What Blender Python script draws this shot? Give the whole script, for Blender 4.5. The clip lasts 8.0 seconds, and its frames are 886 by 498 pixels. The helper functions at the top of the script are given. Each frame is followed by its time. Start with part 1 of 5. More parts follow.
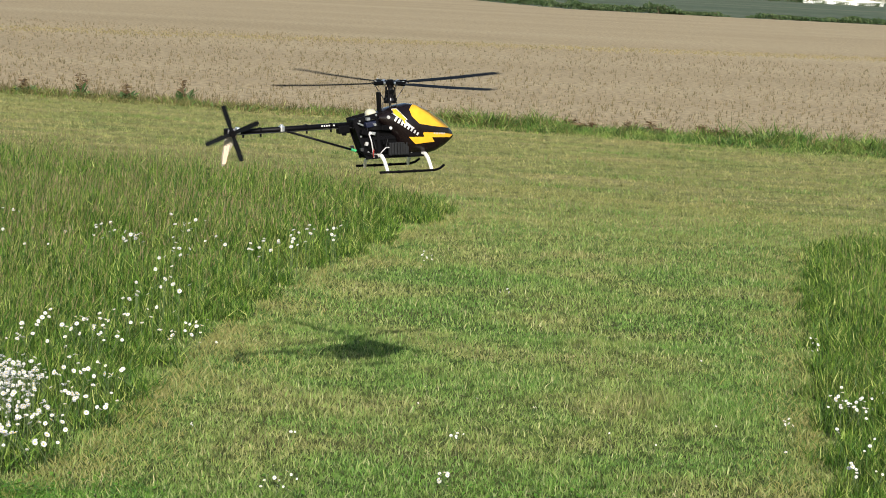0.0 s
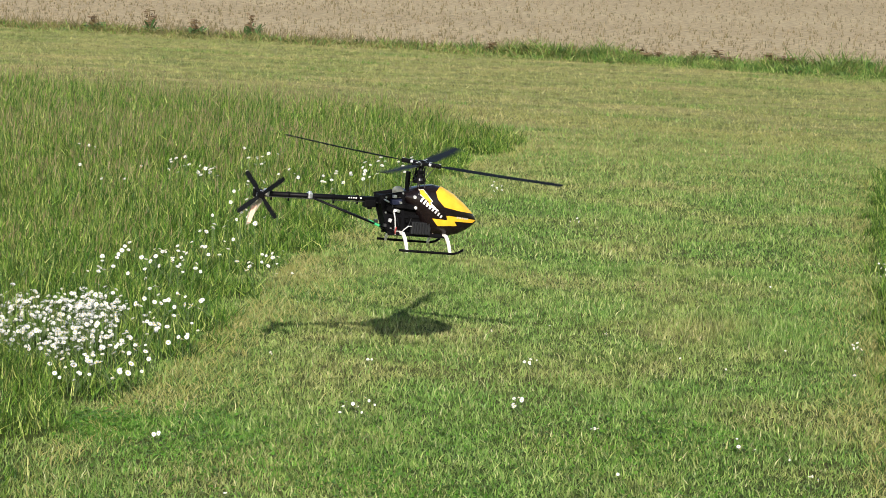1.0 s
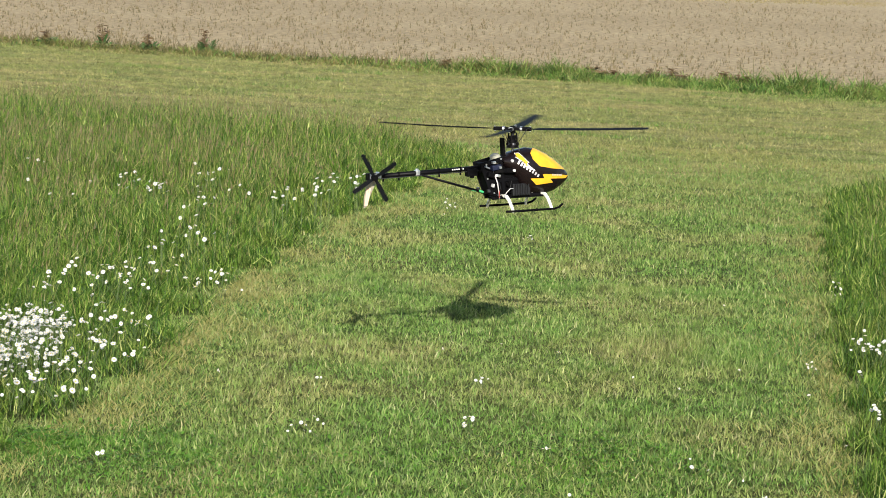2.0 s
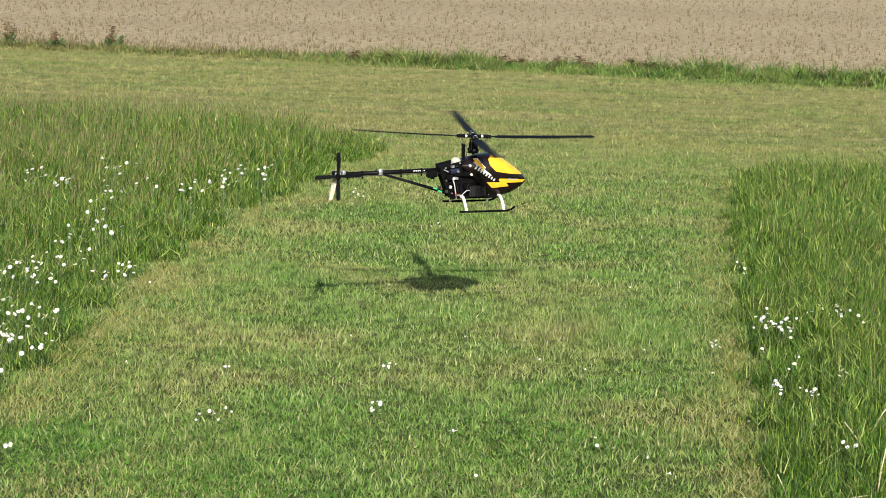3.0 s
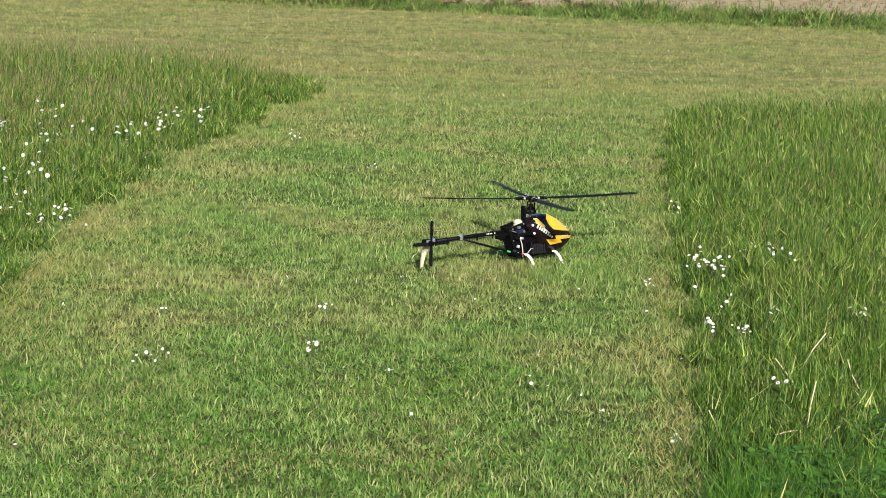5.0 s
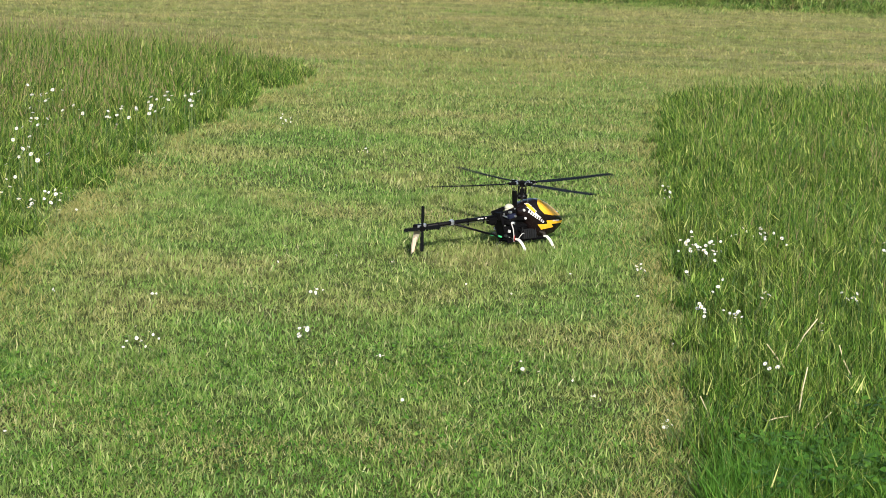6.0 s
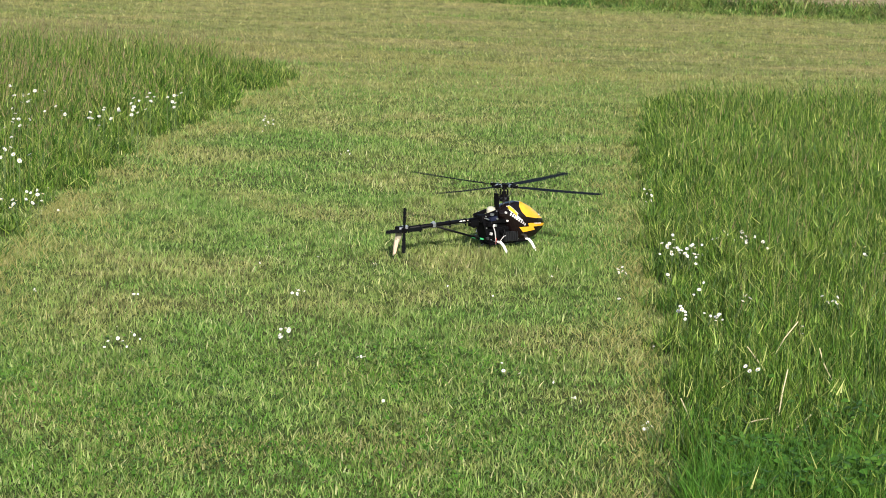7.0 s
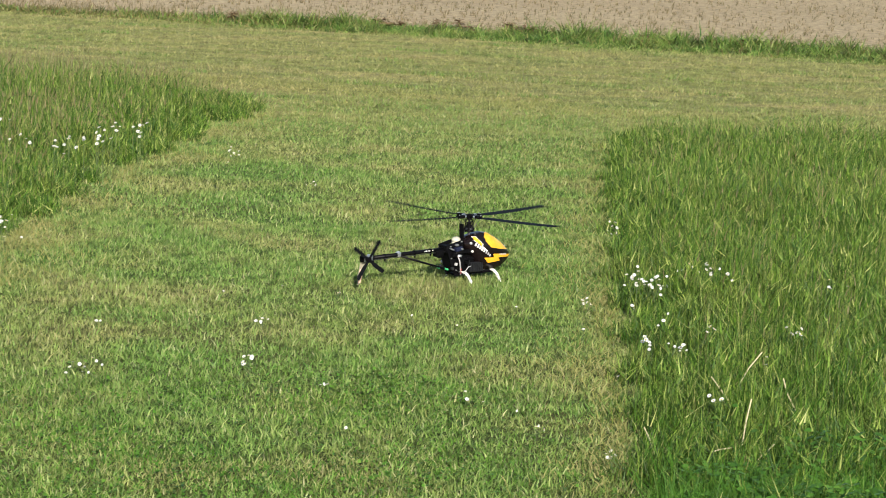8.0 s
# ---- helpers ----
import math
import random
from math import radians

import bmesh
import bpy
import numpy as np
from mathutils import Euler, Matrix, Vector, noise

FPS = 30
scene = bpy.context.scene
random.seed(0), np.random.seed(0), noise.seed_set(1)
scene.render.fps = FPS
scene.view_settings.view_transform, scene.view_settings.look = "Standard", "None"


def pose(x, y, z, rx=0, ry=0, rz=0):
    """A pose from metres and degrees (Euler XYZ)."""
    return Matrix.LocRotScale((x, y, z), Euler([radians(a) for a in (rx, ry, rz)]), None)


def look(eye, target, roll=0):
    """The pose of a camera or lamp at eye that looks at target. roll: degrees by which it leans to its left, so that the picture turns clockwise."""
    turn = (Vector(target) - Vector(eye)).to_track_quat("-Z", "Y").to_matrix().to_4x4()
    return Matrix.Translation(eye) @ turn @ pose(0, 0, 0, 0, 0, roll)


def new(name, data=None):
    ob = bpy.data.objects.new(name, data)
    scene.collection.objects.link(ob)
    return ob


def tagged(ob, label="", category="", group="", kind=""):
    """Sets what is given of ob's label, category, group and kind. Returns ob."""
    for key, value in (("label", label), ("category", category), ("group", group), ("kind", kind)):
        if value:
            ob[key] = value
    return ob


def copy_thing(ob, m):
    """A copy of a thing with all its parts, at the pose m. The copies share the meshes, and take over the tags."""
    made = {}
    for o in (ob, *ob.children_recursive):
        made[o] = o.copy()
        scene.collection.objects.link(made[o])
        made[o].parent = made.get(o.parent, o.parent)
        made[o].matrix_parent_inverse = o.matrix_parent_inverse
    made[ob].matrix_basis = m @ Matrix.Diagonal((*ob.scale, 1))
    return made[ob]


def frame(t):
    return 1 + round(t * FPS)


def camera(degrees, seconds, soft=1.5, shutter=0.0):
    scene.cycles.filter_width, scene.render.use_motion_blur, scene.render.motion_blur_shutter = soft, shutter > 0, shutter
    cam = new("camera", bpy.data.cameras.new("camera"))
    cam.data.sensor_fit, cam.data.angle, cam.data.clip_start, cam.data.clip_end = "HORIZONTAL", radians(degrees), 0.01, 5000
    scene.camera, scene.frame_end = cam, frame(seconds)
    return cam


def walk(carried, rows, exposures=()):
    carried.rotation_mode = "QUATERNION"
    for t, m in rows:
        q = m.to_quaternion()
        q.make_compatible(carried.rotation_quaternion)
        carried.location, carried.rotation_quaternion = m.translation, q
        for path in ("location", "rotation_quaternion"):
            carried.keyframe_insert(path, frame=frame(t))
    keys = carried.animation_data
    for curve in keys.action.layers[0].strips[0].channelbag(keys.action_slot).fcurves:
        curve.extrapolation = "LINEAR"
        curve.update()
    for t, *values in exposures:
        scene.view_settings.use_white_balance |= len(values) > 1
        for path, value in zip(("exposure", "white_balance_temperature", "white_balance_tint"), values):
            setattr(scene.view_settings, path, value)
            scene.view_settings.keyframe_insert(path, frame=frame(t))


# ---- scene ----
# Camera: hand-held, zoomed in, turning to follow the model helicopter.
cam = camera(22.0, 8.0, soft=0.8, shutter=0.07)
# seconds, eye x y z, yaw, pitch, roll
PATH = [
    (0.0, -0.043, 0.109, 1.688, 1.851, -6.721, 2.869),
    (0.5, -0.052, 0.043, 1.689, 2.182, -6.647, 2.659),
    (0.7, -0.041, 0.037, 1.687, 2.516, -6.776, 2.363),
    (1.0, -0.056, -0.043, 1.699, 3.480, -8.503, 2.059),
    (1.2, -0.055, -0.028, 1.697, 3.702, -8.519, 1.965),
    (1.5, -0.057, 0.003, 1.689, 3.559, -8.507, 2.148),
    (2.0, -0.047, 0.062, 1.680, 2.353, -8.009, 2.441),
    (2.2, -0.041, 0.042, 1.679, 1.410, -7.786, 2.559),
    (3.3, 0.001, -0.000, 1.666, 0.050, -8.218, 1.429),
    (3.5, 0.000, 0.000, 1.670, -0.000, -8.200, 1.450),
    (4.0, 0.001, -0.019, 1.670, -0.055, -8.263, 1.434),
    (4.5, 0.001, -0.024, 1.671, -0.165, -8.075, 1.309),
    (4.7, -0.001, -0.036, 1.667, -0.720, -8.520, 1.570),
    (4.8, -0.004, -0.040, 1.664, -1.373, -9.126, 1.715),
    (5.0, 0.011, -0.047, 1.672, -1.362, -9.568, 1.430),
    (6.3, 0.013, -0.027, 1.677, -1.761, -10.011, 1.539),
    (6.5, 0.013, -0.029, 1.667, -1.945, -9.914, 1.693),
    (7.0, 0.015, -0.040, 1.670, -2.039, -9.868, 1.772),
    (7.5, 0.015, -0.052, 1.672, -2.181, -9.832, 1.681),
    (7.8, 0.002, -0.036, 1.653, -1.710, -9.616, 2.125),
    (8.0, 0.022, -0.028, 1.634, -2.868, -8.880, 2.377),
]
walk(cam, [(t, pose(x, y, z, 90 + pitch, 0, yaw) @ pose(0, 0, 0, 0, 0, roll)) for t, x, y, z, yaw, pitch, roll in PATH],
     exposures=[(0.0, 0.44), (0.6, 0.49), (1.0, 0.60), (2.0, 0.60), (8.0, 0.60)])

# World and sun: clear day, the sun low behind the camera.
SUN_EL, SUN_AZ = radians(23.6), radians(174.5)
world = bpy.data.worlds.new("world")
scene.world = world
world.use_nodes = True
_wn = world.node_tree.nodes
_sky = _wn.new("ShaderNodeTexSky")
_sky.sky_type, _sky.sun_disc = "NISHITA", False
_sky.sun_elevation, _sky.sun_rotation = SUN_EL, SUN_AZ
_wn["Background"].inputs["Strength"].default_value = 0.118
world.node_tree.links.new(_sky.outputs["Color"], _wn["Background"].inputs["Color"])
sun_data = bpy.data.lights.new("sun", "SUN")
sun_data.energy, sun_data.angle, sun_data.color = 5.0, radians(0.53), (1.0, 0.925, 0.83)
sun = new("sun", sun_data)
_d = Vector((math.sin(SUN_AZ) * math.cos(SUN_EL), math.cos(SUN_AZ) * math.cos(SUN_EL), math.sin(SUN_EL)))
sun.matrix_world = look(_d * 60, (0, 0, 0))


# ---- materials ----
def base_mat(name, rough=0.6, metal=0.0):
    m = bpy.data.materials.new(name)
    m.use_nodes = True
    b = m.node_tree.nodes["Principled BSDF"]
    b.inputs["Roughness"].default_value, b.inputs["Metallic"].default_value = rough, metal
    return m, m.node_tree, b


def node(nt, kind, **settings):
    n = nt.nodes.new(kind)
    for k, v in settings.items():
        n.inputs[k.replace("_", " ")].default_value = v
    return n


def ramp(nt, source, stops):
    r = nt.nodes.new("ShaderNodeValToRGB")
    e = r.color_ramp.elements
    while len(e) < len(stops):
        e.new(0.5)
    for k, (p, c) in enumerate(stops):
        e[k].position, e[k].color = p, (*c, 1)
    nt.links.new(source, r.inputs["Fac"])
    return r.outputs["Color"]


def mix(nt, fac, a, b, mode="MIX"):
    n = nt.nodes.new("ShaderNodeMix")
    n.data_type, n.blend_type = "RGBA", mode
    for v, i in ((fac, 0), (a, 6), (b, 7)):
        if isinstance(v, (int, float)):
            n.inputs[i].default_value = v
        elif isinstance(v, tuple):
            n.inputs[i].default_value = (*v, 1)
        else:
            nt.links.new(v, n.inputs[i])
    return n.outputs[2]


def place_noise(nt, scale, detail=3.0, stretch=(1, 1, 1)):
    g = nt.nodes.new("ShaderNodeNewGeometry")
    mp = nt.nodes.new("ShaderNodeMapping")
    mp.inputs["Scale"].default_value = stretch
    nt.links.new(g.outputs["Position"], mp.inputs["Vector"])
    n = node(nt, "ShaderNodeTexNoise", Scale=scale, Detail=detail)
    nt.links.new(mp.outputs["Vector"], n.inputs["Vector"])
    return n.outputs["Fac"]


def bump(nt, b, height, strength, distance):
    n = node(nt, "ShaderNodeBump", Strength=strength, Distance=distance)
    nt.links.new(height, n.inputs["Height"])
    nt.links.new(n.outputs["Normal"], b.inputs["Normal"])


def plain(name, color, rough=0.5, metal=0.0, spread=0.12, scale=60.0, coat=0.0, gloss=0.4):
    """A paint, plastic or metal with slight mottling and wear."""
    m, nt, b = base_mat(name, rough, metal)
    t = nt.nodes.new("ShaderNodeTexCoord")
    n = node(nt, "ShaderNodeTexNoise", Scale=scale, Detail=4.0)
    nt.links.new(t.outputs["Object"], n.inputs["Vector"])
    lo, hi = [tuple(min(1, c * k) for c in color) for k in (1 - spread, 1 + spread)]
    nt.links.new(ramp(nt, n.outputs["Fac"], [(0.3, lo), (0.7, hi)]), b.inputs["Base Color"])
    r = nt.nodes.new("ShaderNodeMapRange")
    r.inputs["To Min"].default_value, r.inputs["To Max"].default_value = rough * 0.8, min(1, rough * 1.25)
    nt.links.new(n.outputs["Fac"], r.inputs["Value"])
    nt.links.new(r.outputs["Result"], b.inputs["Roughness"])
    b.inputs["Coat Weight"].default_value, b.inputs["Specular IOR Level"].default_value = coat, gloss
    return m


def leaf_mat(name, islands, patches, rough=0.55, through_light=0.35, patch_scale=0.9, patch_mix=0.5, stretch=(1, 1, 1), mottle=0.0, tuft_scale=11.0):
    """Grass and leaves: colour by blade and by patch of ground, a part of the light shining through."""
    m, nt, b = base_mat(name, rough)
    g = nt.nodes.new("ShaderNodeNewGeometry")
    own = ramp(nt, g.outputs["Random Per Island"], islands)
    ground = ramp(nt, place_noise(nt, patch_scale, 4.0, stretch), patches)
    col = mix(nt, patch_mix, own, ground)
    if mottle:
        tufts = ramp(nt, place_noise(nt, tuft_scale, 3.0), [(0.32, (1 - mottle,) * 3), (0.5, (1.0,) * 3), (0.68, (1 + 0.6 * mottle,) * 3)])
        col = mix(nt, 1.0, col, tufts, "MULTIPLY")
    nt.links.new(col, b.inputs["Base Color"])
    b.inputs["Specular IOR Level"].default_value = 0.3
    tr = nt.nodes.new("ShaderNodeBsdfTranslucent")
    nt.links.new(mix(nt, 1.0, col, (1.0, 1.0, 0.55), "MULTIPLY"), tr.inputs["Color"])
    ms = nt.nodes.new("ShaderNodeMixShader")
    ms.inputs[0].default_value = through_light
    nt.links.new(b.outputs[0], ms.inputs[1])
    nt.links.new(tr.outputs[0], ms.inputs[2])
    nt.links.new(ms.outputs[0], nt.nodes["Material Output"].inputs["Surface"])
    return m


def ground_mat(name, stops, fine, coarse, stretch=(1, 1, 1), rough=0.9, relief=0.02):
    m, nt, b = base_mat(name, rough)
    big = ramp(nt, place_noise(nt, coarse, 5.0, stretch), stops)
    small = place_noise(nt, fine, 6.0)
    grey = ramp(nt, small, [(0.3, (0.42, 0.42, 0.42)), (0.55, (0.85, 0.85, 0.85)), (0.75, (1.15, 1.15, 1.15))])
    nt.links.new(mix(nt, 1.0, big, grey, "MULTIPLY"), b.inputs["Base Color"])
    b.inputs["Specular IOR Level"].default_value = 0.15
    bump(nt, b, small, 0.8, relief)
    return m


LAWN_STOPS = [(0.36, (0.084, 0.195, 0.028)), (0.46, (0.124, 0.222, 0.042)), (0.55, (0.188, 0.222, 0.062)), (0.66, (0.292, 0.266, 0.106))]
M_lawn_soil = ground_mat("lawn thatch", [(0.3, (0.050, 0.088, 0.016)), (0.5, (0.077, 0.100, 0.022)), (0.7, (0.112, 0.106, 0.034))], 90, 0.8)
M_strip_soil = ground_mat("dry lawn strip", [(0.32, (0.15, 0.20, 0.050)), (0.5, (0.27, 0.275, 0.090)), (0.66, (0.40, 0.345, 0.145))], 30, 1.9, (0.42, 1.0, 1))
M_field = ground_mat("dry field soil", [(0.3, (0.430, 0.335, 0.189)), (0.5, (0.480, 0.375, 0.216)), (0.7, (0.520, 0.415, 0.242))], 9, 0.12, (0.25, 1.0, 1), relief=0.04)
M_meadow = ground_mat("far meadow", [(0.3, (0.080, 0.110, 0.055)), (0.55, (0.115, 0.145, 0.080)), (0.75, (0.21, 0.20, 0.125))], 0.5, 0.02, (0.3, 1.0, 1))
M_lawn = leaf_mat("mown grass", [(0.0, (0.045, 0.111, 0.019)), (0.3, (0.088, 0.177, 0.033)), (0.65, (0.175, 0.250, 0.064)), (0.88, (0.278, 0.302, 0.123)), (1.0, (0.423, 0.381, 0.247))], LAWN_STOPS, patch_scale=1.5, patch_mix=0.52, mottle=0.56, tuft_scale=12.0, through_light=0.2)
M_band = leaf_mat("dry mown grass", [(0.0, (0.072, 0.116, 0.029)), (0.35, (0.192, 0.224, 0.070)), (0.7, (0.297, 0.302, 0.123)), (1.0, (0.479, 0.419, 0.246))],
                  [(0.36, (0.177, 0.235, 0.058)), (0.5, (0.281, 0.285, 0.099)), (0.64, (0.385, 0.325, 0.146))], patch_scale=1.7, patch_mix=0.55, stretch=(0.30, 1.0, 1), mottle=0.65, tuft_scale=7.0)
M_lawn_light = leaf_mat("pale lawn blades", [(0.0, (0.093, 0.204, 0.039)), (0.5, (0.187, 0.283, 0.078)), (0.85, (0.314, 0.337, 0.135)), (1.0, (0.509, 0.451, 0.299))],
                        [(0.3, (0.125, 0.254, 0.041)), (0.5, (0.231, 0.326, 0.076)), (0.7, (0.373, 0.363, 0.134))], patch_scale=1.1, patch_mix=0.45, mottle=0.35, through_light=0.2)
M_dry = leaf_mat("dry clippings", [(0.0, (0.20, 0.235, 0.055)), (0.5, (0.33, 0.32, 0.11)), (1.0, (0.50, 0.44, 0.21))], [(0.3, (0.24, 0.26, 0.07)), (0.7, (0.36, 0.33, 0.13))])
# Darkest blade colours, near black, stand in for shaded gaps between the blades.
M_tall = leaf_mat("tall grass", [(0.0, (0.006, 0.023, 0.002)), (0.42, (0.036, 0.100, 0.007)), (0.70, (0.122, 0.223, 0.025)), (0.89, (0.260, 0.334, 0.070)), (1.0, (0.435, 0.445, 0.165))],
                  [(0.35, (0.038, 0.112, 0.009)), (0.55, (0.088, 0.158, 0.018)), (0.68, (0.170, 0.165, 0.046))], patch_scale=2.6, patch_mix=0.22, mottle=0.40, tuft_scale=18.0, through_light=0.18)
M_stalk = leaf_mat("grass stalks", [(0.0, (0.12, 0.18, 0.035)), (0.6, (0.26, 0.27, 0.085)), (1.0, (0.50, 0.45, 0.24))], [(0.3, (0.16, 0.19, 0.05)), (0.7, (0.30, 0.27, 0.10))])
M_seed = leaf_mat("seed heads", [(0.0, (0.12, 0.085, 0.055)), (0.6, (0.20, 0.145, 0.090)), (1.0, (0.32, 0.25, 0.15))], [(0.3, (0.13, 0.14, 0.05)), (0.7, (0.22, 0.19, 0.09))])
M_lush = leaf_mat("lush verge grass", [(0.0, (0.018, 0.065, 0.010)), (0.4, (0.084, 0.178, 0.028)), (0.8, (0.213, 0.302, 0.070)), (1.0, (0.426, 0.432, 0.170))], [(0.35, (0.056, 0.151, 0.025)), (0.7, (0.224, 0.248, 0.070))], patch_scale=1.8, patch_mix=0.35, mottle=0.7, tuft_scale=5.0)
M_clover = leaf_mat("clover leaves", [(0.0, (0.042, 0.130, 0.013)), (0.6, (0.105, 0.245, 0.028)), (1.0, (0.205, 0.330, 0.062))], [(0.3, (0.060, 0.170, 0.018)), (0.7, (0.130, 0.255, 0.036))], mottle=0.5)
M_dock = leaf_mat("dock leaves", [(0.0, (0.035, 0.075, 0.028)), (0.4, (0.10, 0.17, 0.06)), (0.65, (0.22, 0.28, 0.14)), (0.8, (0.15, 0.10, 0.055)), (1.0, (0.22, 0.13, 0.075))], [(0.3, (0.07, 0.15, 0.045)), (0.7, (0.14, 0.21, 0.075))], patch_mix=0.3)
M_sprout = leaf_mat("crop sprouts", [(0.0, (0.091, 0.075, 0.042)), (0.5, (0.163, 0.137, 0.072)), (1.0, (0.286, 0.221, 0.130))], [(0.3, (0.130, 0.120, 0.060)), (0.7, (0.221, 0.169, 0.104))])
M_hedge = leaf_mat("hedge leaves", [(0.0, (0.035, 0.07, 0.028)), (0.6, (0.07, 0.12, 0.045)), (1.0, (0.15, 0.17, 0.08))], [(0.3, (0.04, 0.08, 0.03)), (0.7, (0.09, 0.13, 0.05))], patch_scale=0.4)
M_olive = leaf_mat("olive crop strip", [(0.0, (0.20, 0.17, 0.085)), (1.0, (0.34, 0.28, 0.15))], [(0.3, (0.24, 0.21, 0.10)), (0.7, (0.32, 0.26, 0.14))])
M_withered = leaf_mat("withered weed", [(0.0, (0.09, 0.055, 0.03)), (0.6, (0.17, 0.10, 0.06)), (1.0, (0.24, 0.20, 0.10))], [(0.3, (0.12, 0.08, 0.045)), (0.7, (0.20, 0.14, 0.08))])
M_verge_dry = leaf_mat("dry verge grass", [(0.0, (0.06, 0.075, 0.020)), (0.5, (0.17, 0.165, 0.055)), (1.0, (0.34, 0.29, 0.13))], [(0.3, (0.13, 0.14, 0.04)), (0.7, (0.24, 0.20, 0.08))], mottle=0.5, tuft_scale=5.0)
M_corner = leaf_mat("lush corner leaves", [(0.0, (0.030, 0.110, 0.010)), (0.6, (0.078, 0.205, 0.021)), (1.0, (0.155, 0.285, 0.045))], [(0.3, (0.045, 0.145, 0.014)), (0.7, (0.100, 0.215, 0.028))], mottle=0.5)
M_straw = plain("bleached straw", (0.46, 0.41, 0.25), 0.7)
M_bark = plain("bark", (0.10, 0.075, 0.05), 0.9)
M_petal = leaf_mat("daisy petals", [(0.0, (0.34, 0.35, 0.38)), (0.4, (0.55, 0.56, 0.58)), (0.9, (0.70, 0.71, 0.72)), (1.0, (0.60, 0.54, 0.58))], [(0.3, (0.56, 0.57, 0.59)), (0.7, (0.66, 0.67, 0.68))], through_light=0.2)
M_eye = plain("daisy centre", (0.62, 0.46, 0.10), 0.8)
M_daisy_stem = plain("daisy stem", (0.065, 0.10, 0.032), 0.7)

M_black = plain("black plastic", (0.0035, 0.0035, 0.004), 0.5, gloss=0.05)
M_carbon = plain("carbon fibre", (0.004, 0.004, 0.005), 0.42, 0.0, 0.3, 400.0, gloss=0.09)
M_blade = plain("blade carbon", (0.003, 0.004, 0.005), 0.65, 0.0, 0.2, 120.0, gloss=0.10)
m, nt, b = base_mat("canopy paint", 0.26)
_y, _w = nt.nodes.new("ShaderNodeAttribute"), nt.nodes.new("ShaderNodeAttribute")
_y.attribute_name, _w.attribute_name = "yellow_edge", "white_edge"
_t = nt.nodes.new("ShaderNodeTexCoord")
_n = node(nt, "ShaderNodeTexNoise", Scale=40.0, Detail=3.0)
nt.links.new(_t.outputs["Object"], _n.inputs["Vector"])
_yellow = ramp(nt, _n.outputs["Fac"], [(0.3, (0.68, 0.36, 0.022)), (0.7, (0.78, 0.42, 0.030))])
_cut = [(0.499, (0, 0, 0)), (0.501, (1, 1, 1))]
_c = mix(nt, ramp(nt, _y.outputs["Fac"], _cut), (0.008, 0.005, 0.005), _yellow)
nt.links.new(mix(nt, ramp(nt, _w.outputs["Fac"], _cut), _c, (0.74, 0.73, 0.68)), b.inputs["Base Color"])
b.inputs["Specular IOR Level"].default_value = 0.35
M_canopy = m
M_paint_white = plain("canopy white", (0.80, 0.80, 0.76), 0.3, coat=0.4)
M_paint_grey = plain("decal grey", (0.42, 0.42, 0.42), 0.4)
M_white = plain("white nylon", (0.80, 0.79, 0.74), 0.5, 0.0, 0.04)
M_ivory = plain("ivory plastic", (0.44, 0.43, 0.34), 0.5, 0.0, 0.06)
M_alu = plain("aluminium", (0.62, 0.63, 0.65), 0.35, 0.9)
M_steel = plain("dark steel", (0.075, 0.075, 0.08), 0.4, 0.8)
M_sink = plain("anodised grey", (0.014, 0.015, 0.017), 0.5, 0.3)
M_blue = plain("servo blue", (0.010, 0.013, 0.035), 0.4)
M_green = plain("green sleeve", (0.05, 0.42, 0.16), 0.5)
M_red = plain("red wire", (0.40, 0.04, 0.03), 0.5)
M_roof = plain("barn roof", (0.34, 0.35, 0.37), 0.7, 0.0, 0.15, 0.6)
M_barn = plain("barn white wall", (0.78, 0.78, 0.76), 0.7, 0.0, 0.05, 0.5)
M_fin = plain("cream fin", (0.27, 0.25, 0.19), 0.45, 0.0, 0.15)
M_stripe = plain("salmon stripe", (0.78, 0.50, 0.38), 0.4, 0.0, 0.06)


# ---- mesh helpers ----
def mesh_object(name, verts, faces, materials, parent=None, smooth=False):
    me = bpy.data.meshes.new(name)
    me.from_pydata([tuple(v) for v in verts], [], [tuple(f) for f in faces])
    for mat in materials:
        me.materials.append(mat)
    if smooth:
        me.polygons.foreach_set("use_smooth", [True] * len(me.polygons))
    ob = new(name, me)
    ob.parent = parent
    return ob


def array_mesh(name, verts, quads, tris, material):
    """A mesh from numpy arrays."""
    me = bpy.data.meshes.new(name)
    verts = np.asarray(verts, np.float32).reshape(-1, 3)
    quads, tris = np.asarray(quads, np.int32).reshape(-1, 4), np.asarray(tris, np.int32).reshape(-1, 3)
    loops = np.concatenate([quads.ravel(), tris.ravel()])
    starts = np.concatenate([np.arange(len(quads)) * 4, len(quads) * 4 + np.arange(len(tris)) * 3]).astype(np.int32)
    me.vertices.add(len(verts))
    me.vertices.foreach_set("co", verts.ravel())
    me.loops.add(len(loops))
    me.loops.foreach_set("vertex_index", loops)
    me.polygons.add(len(starts))
    me.polygons.foreach_set("loop_start", starts)
    me.update(calc_edges=True)
    me.validate()
    me.materials.append(material)
    return new(name, me)


def part(name, bm, material, parent, label="", smooth=False):
    me = bpy.data.meshes.new(name)
    bmesh.ops.recalc_face_normals(bm, faces=bm.faces)
    bm.to_mesh(me)
    bm.free()
    for mat in material if isinstance(material, (list, tuple)) else [material]:
        me.materials.append(mat)
    if smooth:
        me.polygons.foreach_set("use_smooth", [True] * len(me.polygons))
    ob = new(name, me)
    ob.parent = parent
    if label:
        ob["label"] = label
    return ob


